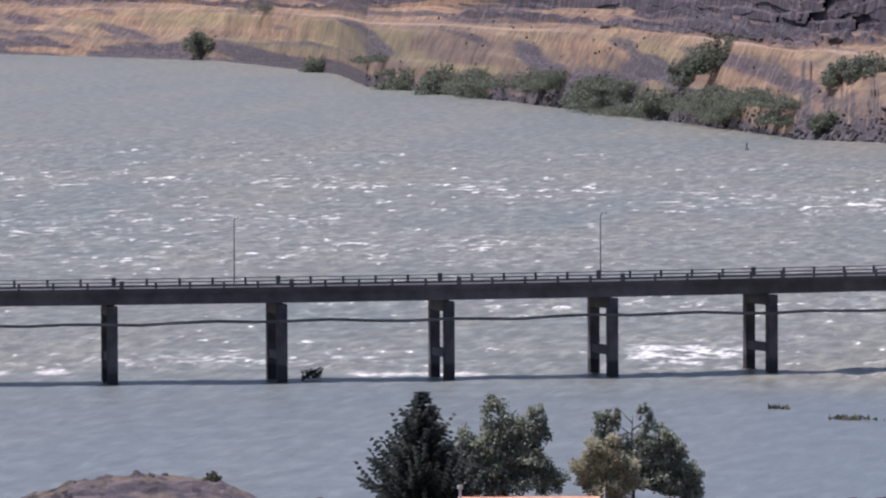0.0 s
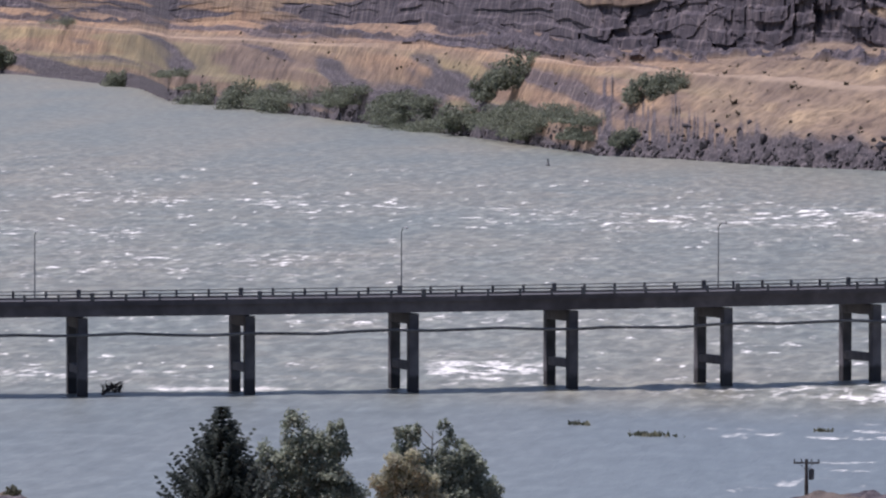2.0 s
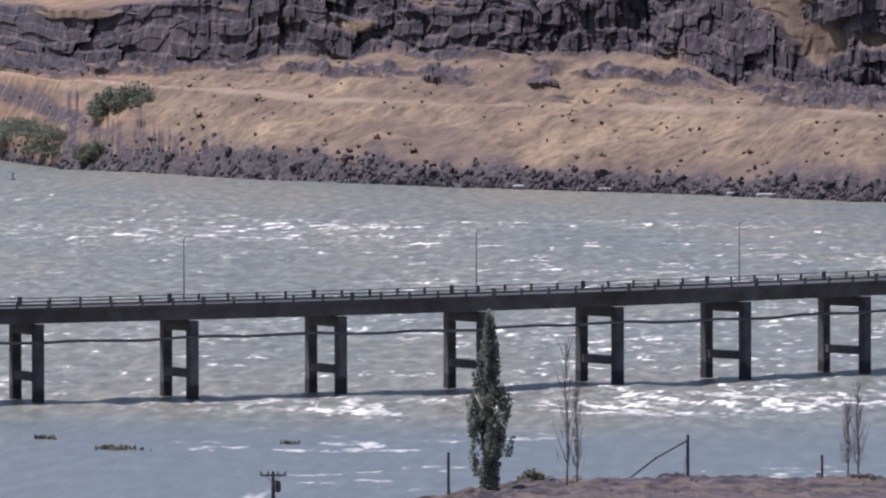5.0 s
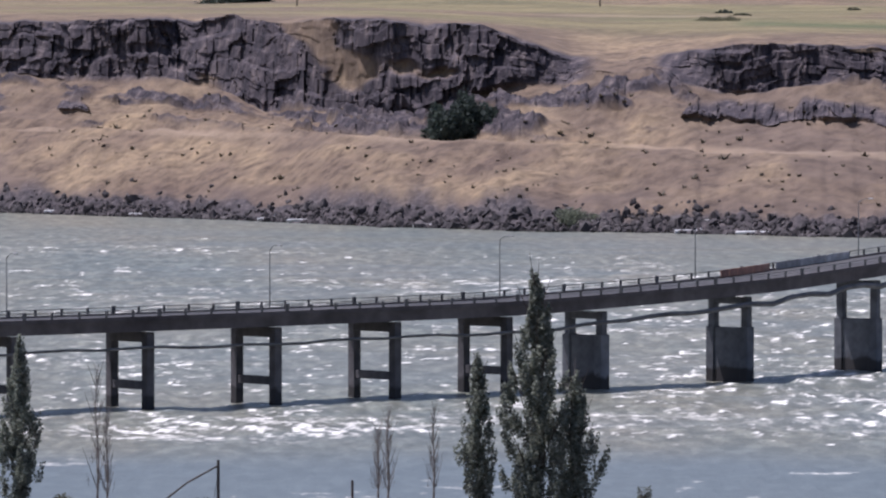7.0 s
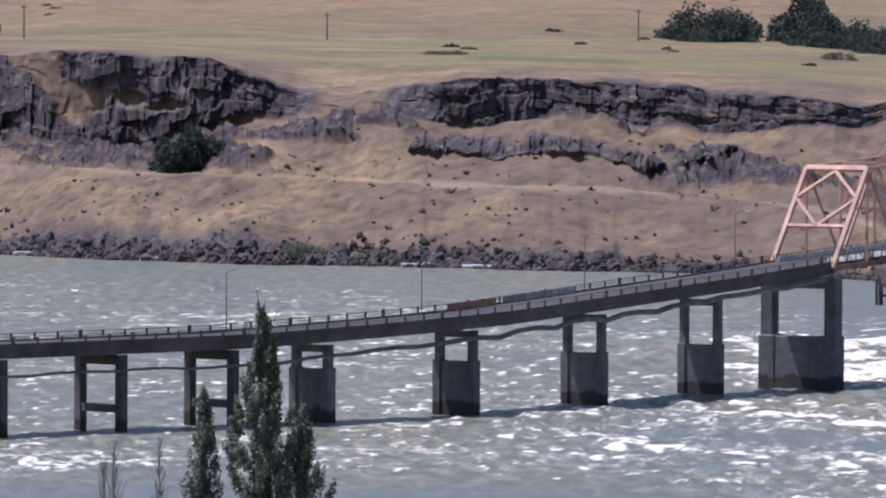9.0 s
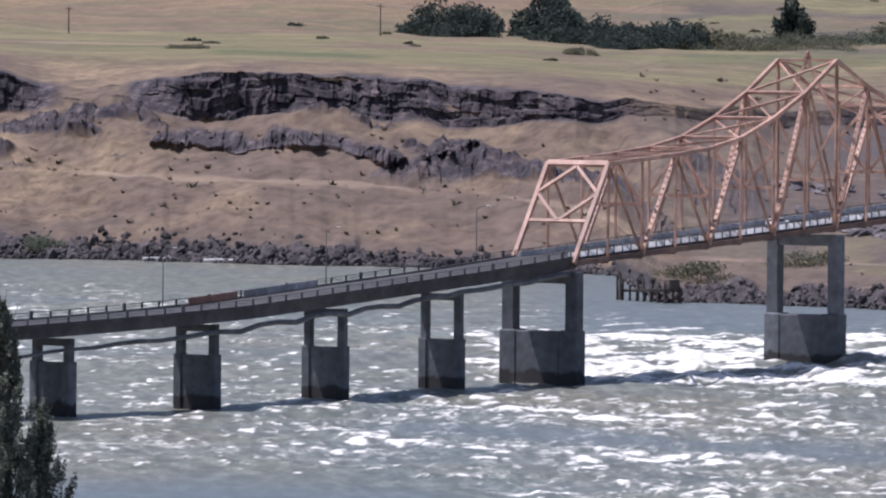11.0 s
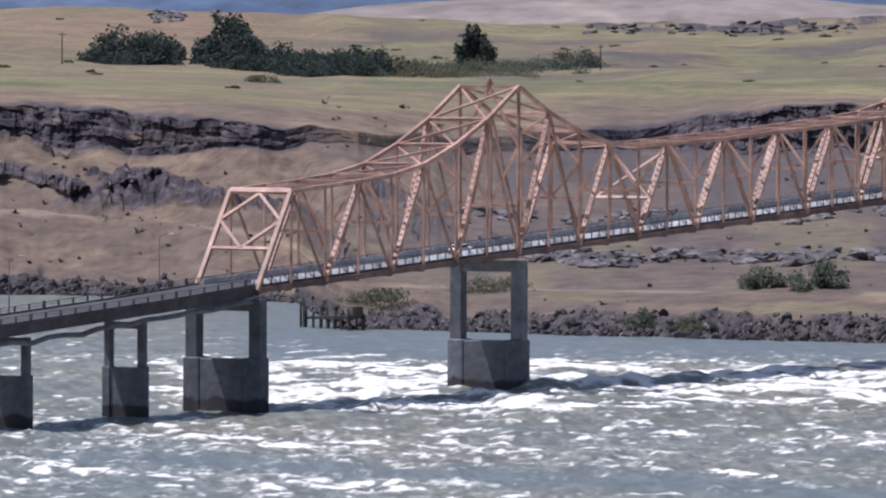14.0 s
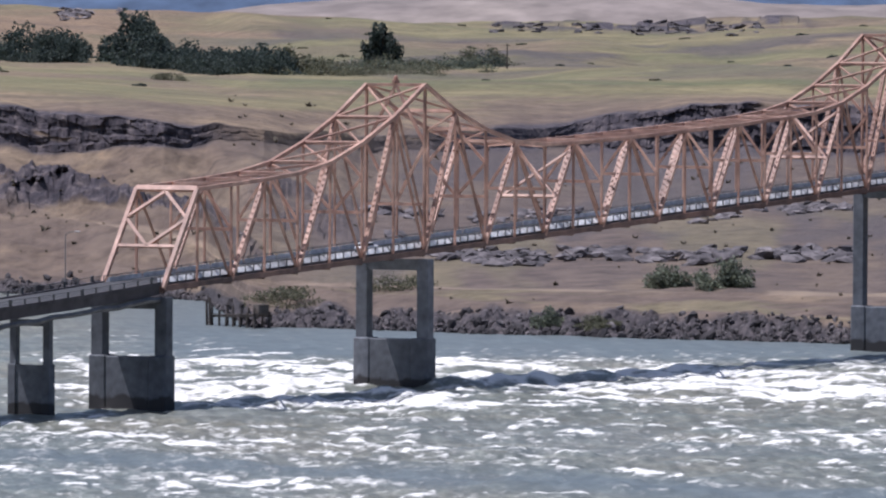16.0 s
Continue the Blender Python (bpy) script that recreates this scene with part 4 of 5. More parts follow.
def limbs(bm, height, spread, count, seed, base=0.15, radius=0.2, lift=0.6):
    rng = np.random.default_rng(seed)
    tube(bm, [(0, 0, 0), (0.02 * height, 0, height * 0.35), (0, 0.015 * height, height * 0.7), (0, 0, height * 0.96)], [radius, radius * 0.75, radius * 0.45, radius * 0.1], 7)
    for k in range(count):
        z = height * (base + (0.9 - base) * (k + 0.5) / count)
        a = 2.4 * k + rng.uniform(-0.3, 0.3)
        n = spread * (1 - 0.6 * z / height) * rng.uniform(0.7, 1.1)
        d = Vector((math.cos(a), math.sin(a), lift))
        p = Vector((0, 0, z))
        tube(bm, [p, p + d * n * 0.5 + Vector((0, 0, 0.05 * n)), p + d * n + Vector((0, 0, 0.15 * n))], [radius * 0.4, radius * 0.25, radius * 0.06], 5)


def conifer(at, height, spread, seed):
    c = thing("spruce_tree", at, "dark green dense conical spruce tree on the near bank", "conifer")
    rng = np.random.default_rng(seed)
    trunk = bmesh.new()
    tube(trunk, [(0, 0, 0), (0, 0, height * 0.5), (0, 0, height * 0.99)], [0.28, 0.16, 0.02], 8)
    part("trunk", trunk, BARK, c)
    bm = bmesh.new()
    layers = 25
    for k in range(layers):
        u = k / (layers - 1)
        z = height * (0.06 + 0.93 * u)
        reach = spread * (1 - u) ** 0.85 + 0.12
        arms = int(7 + 12 * (1 - u))
        for j in range(arms):
            a = 6.2832 * j / arms + k * 0.7 + rng.uniform(-0.2, 0.2)
            r = reach * rng.uniform(0.6, 1.12)
            d = Vector((math.cos(a), math.sin(a), 0))
            side = Vector((-d.y, d.x, 0))
            lift = 0.45 * r * rng.uniform(0.4, 1.5)
            steps = max(3, int(r / 0.28))
            for q in range(steps):
                w = (q + 0.5) / steps
                p = Vector((0, 0, z)) + d * r * w + Vector((0, 0, -0.22 * r * w + lift * w * w * 1.4))
                n = (0.34 + 0.32 * (1 - w)) * rng.uniform(0.7, 1.3)
                for sgn in (-1, 1):
                    tip = p + d * n * 0.9 + side * sgn * n * 0.75 + Vector((0, 0, rng.uniform(-0.28, 0.18)))
                    v = [bm.verts.new(p - d * 0.12), bm.verts.new(p + d * n * 0.45 + Vector((0, 0, 0.1))), bm.verts.new(tip)]
                    bm.faces.new(v)
                    v = [bm.verts.new(p + Vector((0, 0, 0.1))), bm.verts.new(p + side * sgn * 0.12 - Vector((0, 0, 0.18))), bm.verts.new(tip)]
                    bm.faces.new(v)
    part("crown", bm, NEEDLES, c)


def broadleaf(name, at, clumps, height, spread, leaves, count, size, seed, label, category="tree", bark=BARK):
    t = thing(name, at, label, category)
    bm = bmesh.new()
    limbs(bm, height, spread, 12, seed, 0.15, 0.18)
    part("trunk", bm, bark, t)
    part("crown", leaf_cloud(clumps, count, size, seed), leaves, t)
    return t


def poplar(at, height, spread, seed, label, count=6500):
    """Upright strands of foliage that part towards the top."""
    rng = np.random.default_rng(seed)
    clumps = []
    n = int(90 + 22 * spread)
    for k in range(n):
        u = (k + 0.5) / n
        w = spread * min(1.0, 0.5 + 2.0 * u) * max(0.16, 1 - max(0.0, (u - 0.25) / 0.78) ** 1.7)
        a = rng.uniform(0, 6.28)
        o = w * rng.uniform(0.05, 0.95)
        r = rng.uniform(0.22, 0.4) + 0.05 * w
        tall = rng.uniform(0.9, 1.5) * (1 - 0.25 * u)
        for q in range(3):
            lean = 1 + 0.1 * (q - 1)
            clumps.append((math.cos(a) * o * lean, math.sin(a) * o * lean, height * (0.04 + 0.9 * u) + tall * (q - 1) * 0.62, r * (1.1, 1.0, 0.6)[q], r * (1.1, 1.0, 0.6)[q], tall * 0.5))
    t = thing("poplar_tree", at, label, "tree", "poplars on the near bank")
    bm = bmesh.new()
    limbs(bm, height, spread * 0.9, 18, seed, 0.06, 0.2, 2.2)
    part("trunk", bm, BARK, t)
    part("crown", leaf_cloud(clumps, int(count * 2.2), 0.125, seed, 0.2), POPLAR_LEAVES, t)


def bare_tree(at, height, spread, seed):
    t = thing("bare_tree", at, "thin leafless pale young tree on the near bank", "tree", "bare trees on the near bank")
    rng = np.random.default_rng(seed)
    bm = bmesh.new()
    limbs(bm, height, spread, 16, seed, 0.08, 0.12, 2.6)
    part("trunk", bm, PALE_BARK, t)
    bm = bmesh.new()
    for k in range(90):
        z = height * rng.uniform(0.15, 0.95)
        a = rng.uniform(0, 6.28)
        r = spread * (1 - z / height) * rng.uniform(0.1, 0.7)
        p = Vector((math.cos(a) * r, math.sin(a) * r, z))
        q = p + Vector((math.cos(a) * 0.25, math.sin(a) * 0.25, 0.9)) * rng.uniform(0.6, 1.3)
        tube(bm, [p, (p + q) / 2 + Vector((0.05, 0, 0)), q], [0.022, 0.016, 0.006], 3)
    tagged(part("twig", bm, PALE_BARK, t), kind="stuff")


def shrub(at, rx, rz, leaves, seed, label, name="shrub", size=0.45, count=420):
    rng = np.random.default_rng(seed)
    t = thing(name, (at[0], at[1], at[2] - 0.22 * rz), label, "bush")
    clumps = []
    for k in range(34):
        a, r = rng.uniform(0, 6.28), rx * math.sqrt(rng.uniform(0.0, 0.8))
        top = rz * (1 - 0.55 * (r / rx) ** 2)
        h = top * rng.uniform(0.22, 0.34)
        clumps.append((math.cos(a) * r, math.sin(a) * r, max(h * 0.7, top * rng.uniform(0.0, 0.75)), rx * rng.uniform(0.2, 0.34), rx * rng.uniform(0.2, 0.34), h))
    bm = bmesh.new()
    for k in range(5):
        a = 1.26 * k
        tube(bm, [(0, 0, -0.5), (math.cos(a) * rx * 0.25, math.sin(a) * rx * 0.25, rz * 0.4), (math.cos(a) * rx * 0.5, math.sin(a) * rx * 0.5, rz * 0.7)], [0.12, 0.08, 0.03], 5)
    part("stems", bm, BARK, t)
    part("crown", leaf_cloud(clumps, count, size, seed), leaves, t)
    return t


# ground height under a place on the far bank
def tree_of(ob):
    me = ob.data
    co = np.empty(len(me.vertices) * 3, dtype=np.float32)
    me.vertices.foreach_get("co", co)
    ids = np.empty(len(me.loops), dtype=np.int32)
    me.loops.foreach_get("vertex_index", ids)
    return BVHTree.FromPolygons(co.reshape(-1, 3).tolist(), ids.reshape(-1, 4).tolist())


LAND_TREE = tree_of(bpy.data.objects["ground"])


def ground_at(bearing, distance):
    a = radians(bearing)
    x, y = distance * math.sin(a), distance * math.cos(a)
    p = LAND_TREE.ray_cast(Vector((x, y, 300)), Vector((0, 0, -1)))[0]
    return (x, y, p.z if p else 0.0)


def on_bank(bearing, away):
    return ground_at(bearing, float(shore(np.array([bearing]))[0]) + away)


def sighted(bearing, tilt):
    """The place on the far bank that the lookout sees in that direction."""
    a, e = radians(bearing), radians(tilt)
    way = Vector((math.sin(a) * math.cos(e), math.cos(a) * math.cos(e), math.sin(e)))
    p = LAND_TREE.ray_cast(Vector(EYE), way)[0]
    return (p.x, p.y, p.z) if p else None


# far shrubs and oaks: bearing, tilt of the foot, half width and height in thousandths of the distance
RIVER_SHRUBS = [
    (46.68, -0.974, 2.1, 3.1), (45.87, -0.824, 2.1, 3.5), (47.28, -1.088, 3.1, 3.5), (47.59, -1.109, 3.5, 4.5), (47.83, -1.138, 2.8, 2.8),
    (48.23, -1.1, 2.1, 2.8), (48.62, -1.192, 3.1, 3.8), (48.82, -1.292, 3.5, 2.8), (49.1, -1.253, 2.9, 4.8), (49.27, -1.037, 2.2, 4.1),
    (49.47, -0.938, 2.8, 5.2), (49.53, -1.326, 2.8, 2.8), (46.33, -0.561, 2.8, 1.5), (50.22, -1.384, 1.8, 2.8), (50.35, -1.06, 2.4, 3.8),
    (50.53, -1.002, 2.8, 3.1), (56.85, -1.69, 3.0, 2.8), (64.13, -1.721, 2.1, 4.6), (64.54, -1.718, 2.7, 5.4), (63.3, -1.991, 1.7, 3.1)]
OAKS = [
    (56.02, -1.066, 2.4, 4.8), (56.17, -0.995, 2.1, 3.8), (54.48, -0.145, 2.8, 3.6), (59.69, -0.165, 4.1, 4.3), (59.9, -0.155, 2.6, 3.9),
    (60.36, -0.17, 2.5, 5.8), (60.45, -0.18, 2.4, 4.6), (59.8, -0.175, 3.4, 3.6), (60.68, -0.215, 3.2, 3.0), (60.94, -0.235, 3.0, 2.8), (61.2, -0.24, 3.0, 2.6), (60.56, -0.203, 3.1, 4.1), (60.8, -0.221, 3.5, 3.5), (61.08, -0.239, 3.8, 3.1), (61.32, -0.237, 2.8, 3.1), (62.12, -0.179, 1.5, 4.5)]
SAGE = [
    (57.86, -0.27, 2.1, 1.1), (61.53, -0.24, 2.4, 5.2), (61.62, -0.242, 1.6, 3.6), (61.79, -0.253, 3.1, 2.8), (60.64, -0.294, 1.7, 1.7), (62.71, -0.186, 1.4, 3.4), (62.89, -0.173, 1.7, 2.9),
    (62.3, -0.236, 4.1, 1.5), (61.95, -0.246, 3.5, 1.7), (61.48, -1.842, 4.1, 3.1), (62.23, -1.748, 3.8, 2.8), (63.65, -2.001, 2.1, 2.1)]
for rows, leaves, name, label, count in (
        (RIVER_SHRUBS, SHRUB_LEAVES, "river_shrub", "grey green willow shrub on the rocky river bank", 520),
        (OAKS, OAK_LEAVES, "oak_tree", "round dark green oak tree on the dry far bank", 800),
        (SAGE, SAGE_LEAVES, "sage_bush", "pale grey green bush on the dry far bank", 380)):
    for k, (bearing, tilt, w, h) in enumerate(rows):
        p = sighted(bearing, tilt)
        if p:
            dist = math.hypot(p[0], p[1]) / 1000
            grow, wide = (1.65, 1.0) if name == "oak_tree" else (1.05, 1.35)
            shrub(p, w * dist * grow * wide, h * dist * grow, leaves, 100 + k, label, name, (0.042 if name == "oak_tree" else 0.028) * h * dist + 0.08, count * 8)

g = np.random.default_rng(15)
for k in range(54):
    bearing = g.uniform(46.95, 50.0)
    w = g.uniform(4.0, 8.0)
    shrub(on_bank(bearing, g.uniform(3, 18)), w * 1.3, w * g.uniform(0.45, 0.8), SHRUB_LEAVES, 300 + k, "grey green willow shrub on the rocky river bank", "river_shrub", 0.24, 2000)
for k in range(46):
    bearing = g.uniform(55.0, 66.0)
    p = ground_at(bearing, g.uniform(2050, 3600))
    w = g.uniform(1.2, 3.2)
    shrub(p, w, w * g.uniform(0.4, 0.8), SAGE_LEAVES if k % 3 else OAK_LEAVES, 400 + k, "small scrub bush on the dry grass plateau", "scrub_bush", 0.3, 260)

for k in range(22):
    bearing = 61.35 + 1.6 * (k + g.uniform(-0.3, 0.3)) / 22
    q = sighted(bearing, -0.235 + 0.05 * (bearing - 61.35) / 1.6 + g.uniform(-0.01, 0.01))
    if q:
        w = g.uniform(5.0, 9.0)
        shrub(q, w * 1.3, w * g.uniform(0.55, 0.95), (SAGE_LEAVES, SHRUB_LEAVES, OAK_LEAVES)[k % 3], 500 + k, "grey green bush in a loose hedge across the plateau", "hedge_bush", 0.3, 1100)

# small tufts and loose stones on the slopes
rng = np.random.default_rng(5)
bm = bmesh.new()
for k in range(650):
    bearing = rng.uniform(47.5, 66)
    x, y, z = on_bank(bearing, rng.uniform(18, 95) if bearing < 61 else rng.uniform(25, 480))
    r = rng.uniform(0.25, 0.85) * (1.6 if rng.random() < 0.1 else 1)
    for j in range(7):
        a = rng.uniform(0, 6.28)
        tip = Vector((x + math.cos(a) * r, y + math.sin(a) * r, z + r * rng.uniform(0.3, 1.1)))
        v = [bm.verts.new(q) for q in (Vector((x - math.sin(a) * r * 0.6, y + math.cos(a) * r * 0.6, z - 0.1)), Vector((x + math.sin(a) * r * 0.6, y - math.cos(a) * r * 0.6, z - 0.1)), tip)]
        bm.faces.new(v)
tufts = part("bank_tufts", bm, DRY_BRUSH)
tagged(tufts, "scattered dry brush tufts on the grassy slope", "brush", kind="stuff")

# distant ridges
def ridge(name, distance, bearings, heights, material, label, seed, rough):
    b = np.arange(bearings[0], bearings[-1], 0.04)
    u = np.linspace(0, 1, 14)[:, None]
    crest = np.interp(b, bearings, heights) + rough * (fbm(b * 1.3, b * 0, seed, 5) - 0.5)
    z = 25 + (crest - 25) * np.sin(u * 1.5708) + 0 * b
    z = z + rough * 0.5 * (fbm(b[None, :] * 2 + 0 * u, u * 4 + 0 * b, seed + 3, 4) - 0.5) * u
    d = distance + 250 * u + 0 * b
    br = np.radians(b)[None, :]
    return sheet(name, d * np.sin(br), d * np.cos(br), z, material, {"rock": 0 * z, "riprap": 0 * z, "green": 0 * z, "bare": 0 * z}, label, "hills")


# distance haze is put into the hill colours, most as the mountain's blue
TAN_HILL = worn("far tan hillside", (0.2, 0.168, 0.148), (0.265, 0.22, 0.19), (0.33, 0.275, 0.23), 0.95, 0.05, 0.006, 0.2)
HAZE_BLUE_HILL = worn("far wooded hillside with blue haze tint", (0.075, 0.115, 0.19), (0.1, 0.15, 0.24), (0.135, 0.185, 0.28), 0.95, 0.05, 0.006, 0.2)
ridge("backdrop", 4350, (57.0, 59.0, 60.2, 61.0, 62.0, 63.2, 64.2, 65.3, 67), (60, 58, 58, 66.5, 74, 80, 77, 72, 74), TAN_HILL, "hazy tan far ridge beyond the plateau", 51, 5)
ridge("backdrop", 4650, (56.5, 59.0, 60.5, 62.0, 64.0, 67), (86, 88, 90, 95, 92, 95), HAZE_BLUE_HILL, "wooded mountain in the far distance, blue haze in its colour", 55, 8)


# ---------------------------------------------------------------- riprap
def stone_mesh(seed):
    r = np.random.default_rng(seed)
    bm = bmesh.new()
    bmesh.ops.create_icosphere(bm, subdivisions=1, radius=1.0)
    for v in bm.verts:
        v.co *= r.uniform(0.65, 1.2)
        v.co.z *= 0.75
    me = bpy.data.meshes.new("boulder")
    bm.to_mesh(me)
    bm.free()
    me.materials.append(BOULDER)
    return me


STONES = [stone_mesh(k) for k in range(8)]
riprap = thing("riprap", (0, 0, 0), "dark basalt boulders piled along the water's edge", "rocks")
rng = np.random.default_rng(8)
for k in range(290):
    bearing = rng.uniform(61.1, 66.0)
    away = rng.uniform(-1.0, 16) ** 1.0
    x, y, z = on_bank(bearing, away)
    r = rng.uniform(0.3, 0.72) * (1.5 if rng.random() < 0.15 else 1)
    ob = new("boulder", STONES[k % 8])
    ob.parent = riprap
    ob.matrix_basis = pose(x, y, max(z, 0) + 0.2 * r, *rng.uniform(0, 360, 3)) @ Matrix.Diagonal((r * 1.2, r, r * 0.8, 1))
base_co = [np.array([v.co[:] for v in me.vertices]) for me in STONES]
base_tri = np.array([p.vertices[:] for p in STONES[0].polygons])
co, tri = [], []
for k in range(4200):
    bearing = rng.uniform(47.0, 66.0) if k % 3 else rng.uniform(52.0, 60.5)
    away = abs(rng.normal(0, 1)) * 6.5 - 1.5
    x, y, z = on_bank(bearing, away)
    r = rng.uniform(0.28, 0.85) * (1.9 if rng.random() < 0.1 else 1)
    turn = np.array(Euler(rng.uniform(0, 6.28, 3)).to_matrix())
    tri.append(base_tri + len(co) * len(base_co[0]))
    co.append((base_co[k % 8] * (1.25, 1, 0.85) * r) @ turn.T + (x, y, max(z, 0) + 0.15 * r))
me = bpy.data.meshes.new("rubble")
me.from_pydata(np.concatenate(co).tolist(), [], np.concatenate(tri).tolist())
me.materials.append(BOULDER)
rubble = new("rubble", me)
rubble.parent = riprap
tagged(rubble, "loose dark basalt rubble", kind="stuff")


def outcrop(points, count, size, seed, label):
    """Broken basalt standing out of the slope along a line of sighted places."""
    r = np.random.default_rng(seed)
    co, tri = [], []
    for k in range(count):
        u = r.uniform(0, len(points) - 1.001)
        i = int(u)
        bearing = points[i][0] + (points[i + 1][0] - points[i][0]) * (u - i)
        tilt = points[i][1] + (points[i + 1][1] - points[i][1]) * (u - i) + r.normal() * 0.02
        if fbm(np.array([bearing * 9.0]), np.array([seed * 1.0]), seed, 3)[0] < 0.46:
            continue
        p = sighted(bearing, tilt)
        if p is None:
            continue
        m = size * r.uniform(0.5, 1.3)
        turn = np.array(Euler((r.uniform(-0.3, 0.3), r.uniform(-0.3, 0.3), r.uniform(0, 6.28))).to_matrix())
        tri.append(base_tri + len(co) * len(base_co[0]))
        co.append((base_co[k % 8] * (1.4, 1.1, 0.62) * m) @ turn.T + (p[0], p[1], p[2] + 0.1 * m))
    me = bpy.data.meshes.new("outcrop")
    me.from_pydata(np.concatenate(co).tolist(), [], np.concatenate(tri).tolist())
    me.materials.append(BOULDER)
    tagged(new("outcrop", me), label, "rocks", kind="stuff")


outcrop(((62.2, -1.42), (62.6, -1.52), (63.1, -1.55), (63.6, -1.5), (64.1, -1.52), (64.9, -1.5), (65.5, -1.5)), 620, 1.9, 3, "dark broken basalt ledges on the dry talus slope")
outcrop(((62.0, -1.2), (62.8, -1.25), (63.6, -1.2), (64.4, -1.22), (65.4, -1.15)), 300, 1.5, 5, "dark broken basalt ledges on the dry talus slope")
outcrop(((59.85, 0.16), (60.05, 0.17), (60.3, 0.155)), 90, 2.4, 4, "dark basalt rocks along the hill crest")
outcrop(((62.9, 0.075), (63.3, 0.085), (63.7, 0.08), (64.3, 0.09), (64.9, 0.1)), 240, 2.2, 9, "dark basalt rocks along the hill crest")


def drift_log(bearing, length, seed):
    r = np.random.default_rng(seed)
    x, y, z = on_bank(bearing, 0.5)
    a = radians(bearing) + r.uniform(-0.12, 0.12)
    log = thing("driftwood_log", (x, y, 0.35), "pale bleached driftwood log lying at the waterline", "log", "beached logs", -math.degrees(a))
    bm = bmesh.new()
    tube(bm, [(-length / 2, 0, 0.1), (-length / 6, 0.2, 0.25), (length / 5, -0.1, 0.2), (length / 2, 0.1, 0.45)], [0.4, 0.36, 0.3, 0.16], 8)
    part("trunk", bm, SIDING, log)
    bm = bmesh.new()
    tube(bm, [(length * 0.3, 0, 0.2), (length * 0.38, 0.2, 0.7), (length * 0.42, 0.3, 1.1)], [0.12, 0.08, 0.03], 5)
    part("branch_stub", bm, SIDING, log)


for k, (bearing, length) in enumerate(((54.72, 4.0), (54.95, 5.5), (55.82, 4.5), (57.68, 6.0), (58.15, 8.5), (53.81, 3.5), (53.2, 2.5))):
    drift_log(bearing, length, k)


# ---------------------------------------------------------------- old dock by the far point
def dock():
    at = (1277.0, 701.2)
    d = thing("dock", (*at, 0), "derelict dark timber dock with leaning piles by the shore", "dock", "", 57)
    d.scale = (1.4, 1.2, 1.1)
    for k in range(7):
        for j in range(2):
            bm = bmesh.new()
            h = 2.6 + 0.8 * math.sin(k * 2.3 + j)
            tube(bm, [(-4.5 + k * 1.9, j * 2.6, -2), (-4.5 + k * 1.9 + 0.1 * math.sin(k), j * 2.6, h)], [0.2, 0.17], 7)
            part("timber_post", bm, WOOD, d)
    for j in range(2):
        bm = bmesh.new()
        beam(bm, (-5, j * 2.6, 2.0), (7.4, j * 2.6, 1.5), 0.25, 0.35)
        part("stringer", bm, WOOD, d)
    for k in range(14):
        bm = bmesh.new()
        beam(bm, (-4.6 + k * 0.85, -0.4, 2.28 - k * 0.034), (-4.6 + k * 0.85, 3.0, 2.28 - k * 0.034), 0.6, 0.1)
        part("plank", bm, WOOD, d)
    bm = bmesh.new()
    box(bm, (-4.2, 1.3, 3.1), (1.6, 1.8, 1.5), 0, 0.06)
    part("crib_box", bm, WOOD, d)
    for k, x in enumerate((6.2, 7.0)):
        bm = bmesh.new()
        tube(bm, [(x, 3.4, -1), (x + 0.1, 3.4, 4.6 - 0.4 * k)], [0.2, 0.17], 7)
        part("timber_post", bm, WOOD, d)


dock()

# ---------------------------------------------------------------- the near bank
NEAR_B = (43.6, 44.55, 44.9, 45.95, 46.25, 50.6, 51.4, 52.3, 52.8, 53.3, 56.3, 56.8, 57.5, 59.0, 66.6)
NEAR_D = (725, 728, 747, 747, 724, 724, 752, 756, 774, 790, 790, 784, 790, 792, 792)


def near_bank():
    b = np.arange(43.6, 66.6, 0.03)
    edge = np.interp(b, NEAR_B, NEAR_D) + 5 * (fbm(b * 5, b * 0, 61, 3) - 0.5)
    u = np.concatenate((np.linspace(-6, 0, 5), np.linspace(0.7, 28, 38), np.linspace(30, 160, 30)))[:, None]
    d = edge[None, :] - u
    s, v = b[None, :] * 13 + 0 * u, u + 0 * b
    z = np.where(u < 0, 0.25 * u, 0.9 * step(0, 4, u) + 0.018 * np.maximum(u - 4, 0)) + 0 * b
    mound = np.interp(b, (44.5, 44.9, 45.4, 46.0, 46.4, 52.7, 53.2, 54.0, 56.0, 56.6), (0, 0.4, 0.9, 0.5, 0, 0, 0.1, 0.25, 0.2, 0))[None, :] * step(1, 6, v) * (1 - step(12, 22, v))
    rough = fbm(s * 0.6, v * 0.5, 62, 4)
    z = z + mound + step(0, 3, v) * (rough - 0.5) * 1.3
    rock = step(0.42, 0.52, fbm(s * 0.35, v * 0.3, 63, 4))
    br = np.radians(b)[None, :]
    return sheet("near_bank", d * np.sin(br), d * np.cos(br), z, LAND, {"rock": rock * 0.9, "riprap": np.maximum(1 - step(0, 5, v), 0.3 + 0.4 * rough), "green": 0.25 + 0 * z, "bare": 0.6 + 0 * z},
                 "stony brown near bank with dry grass", smooth=False)


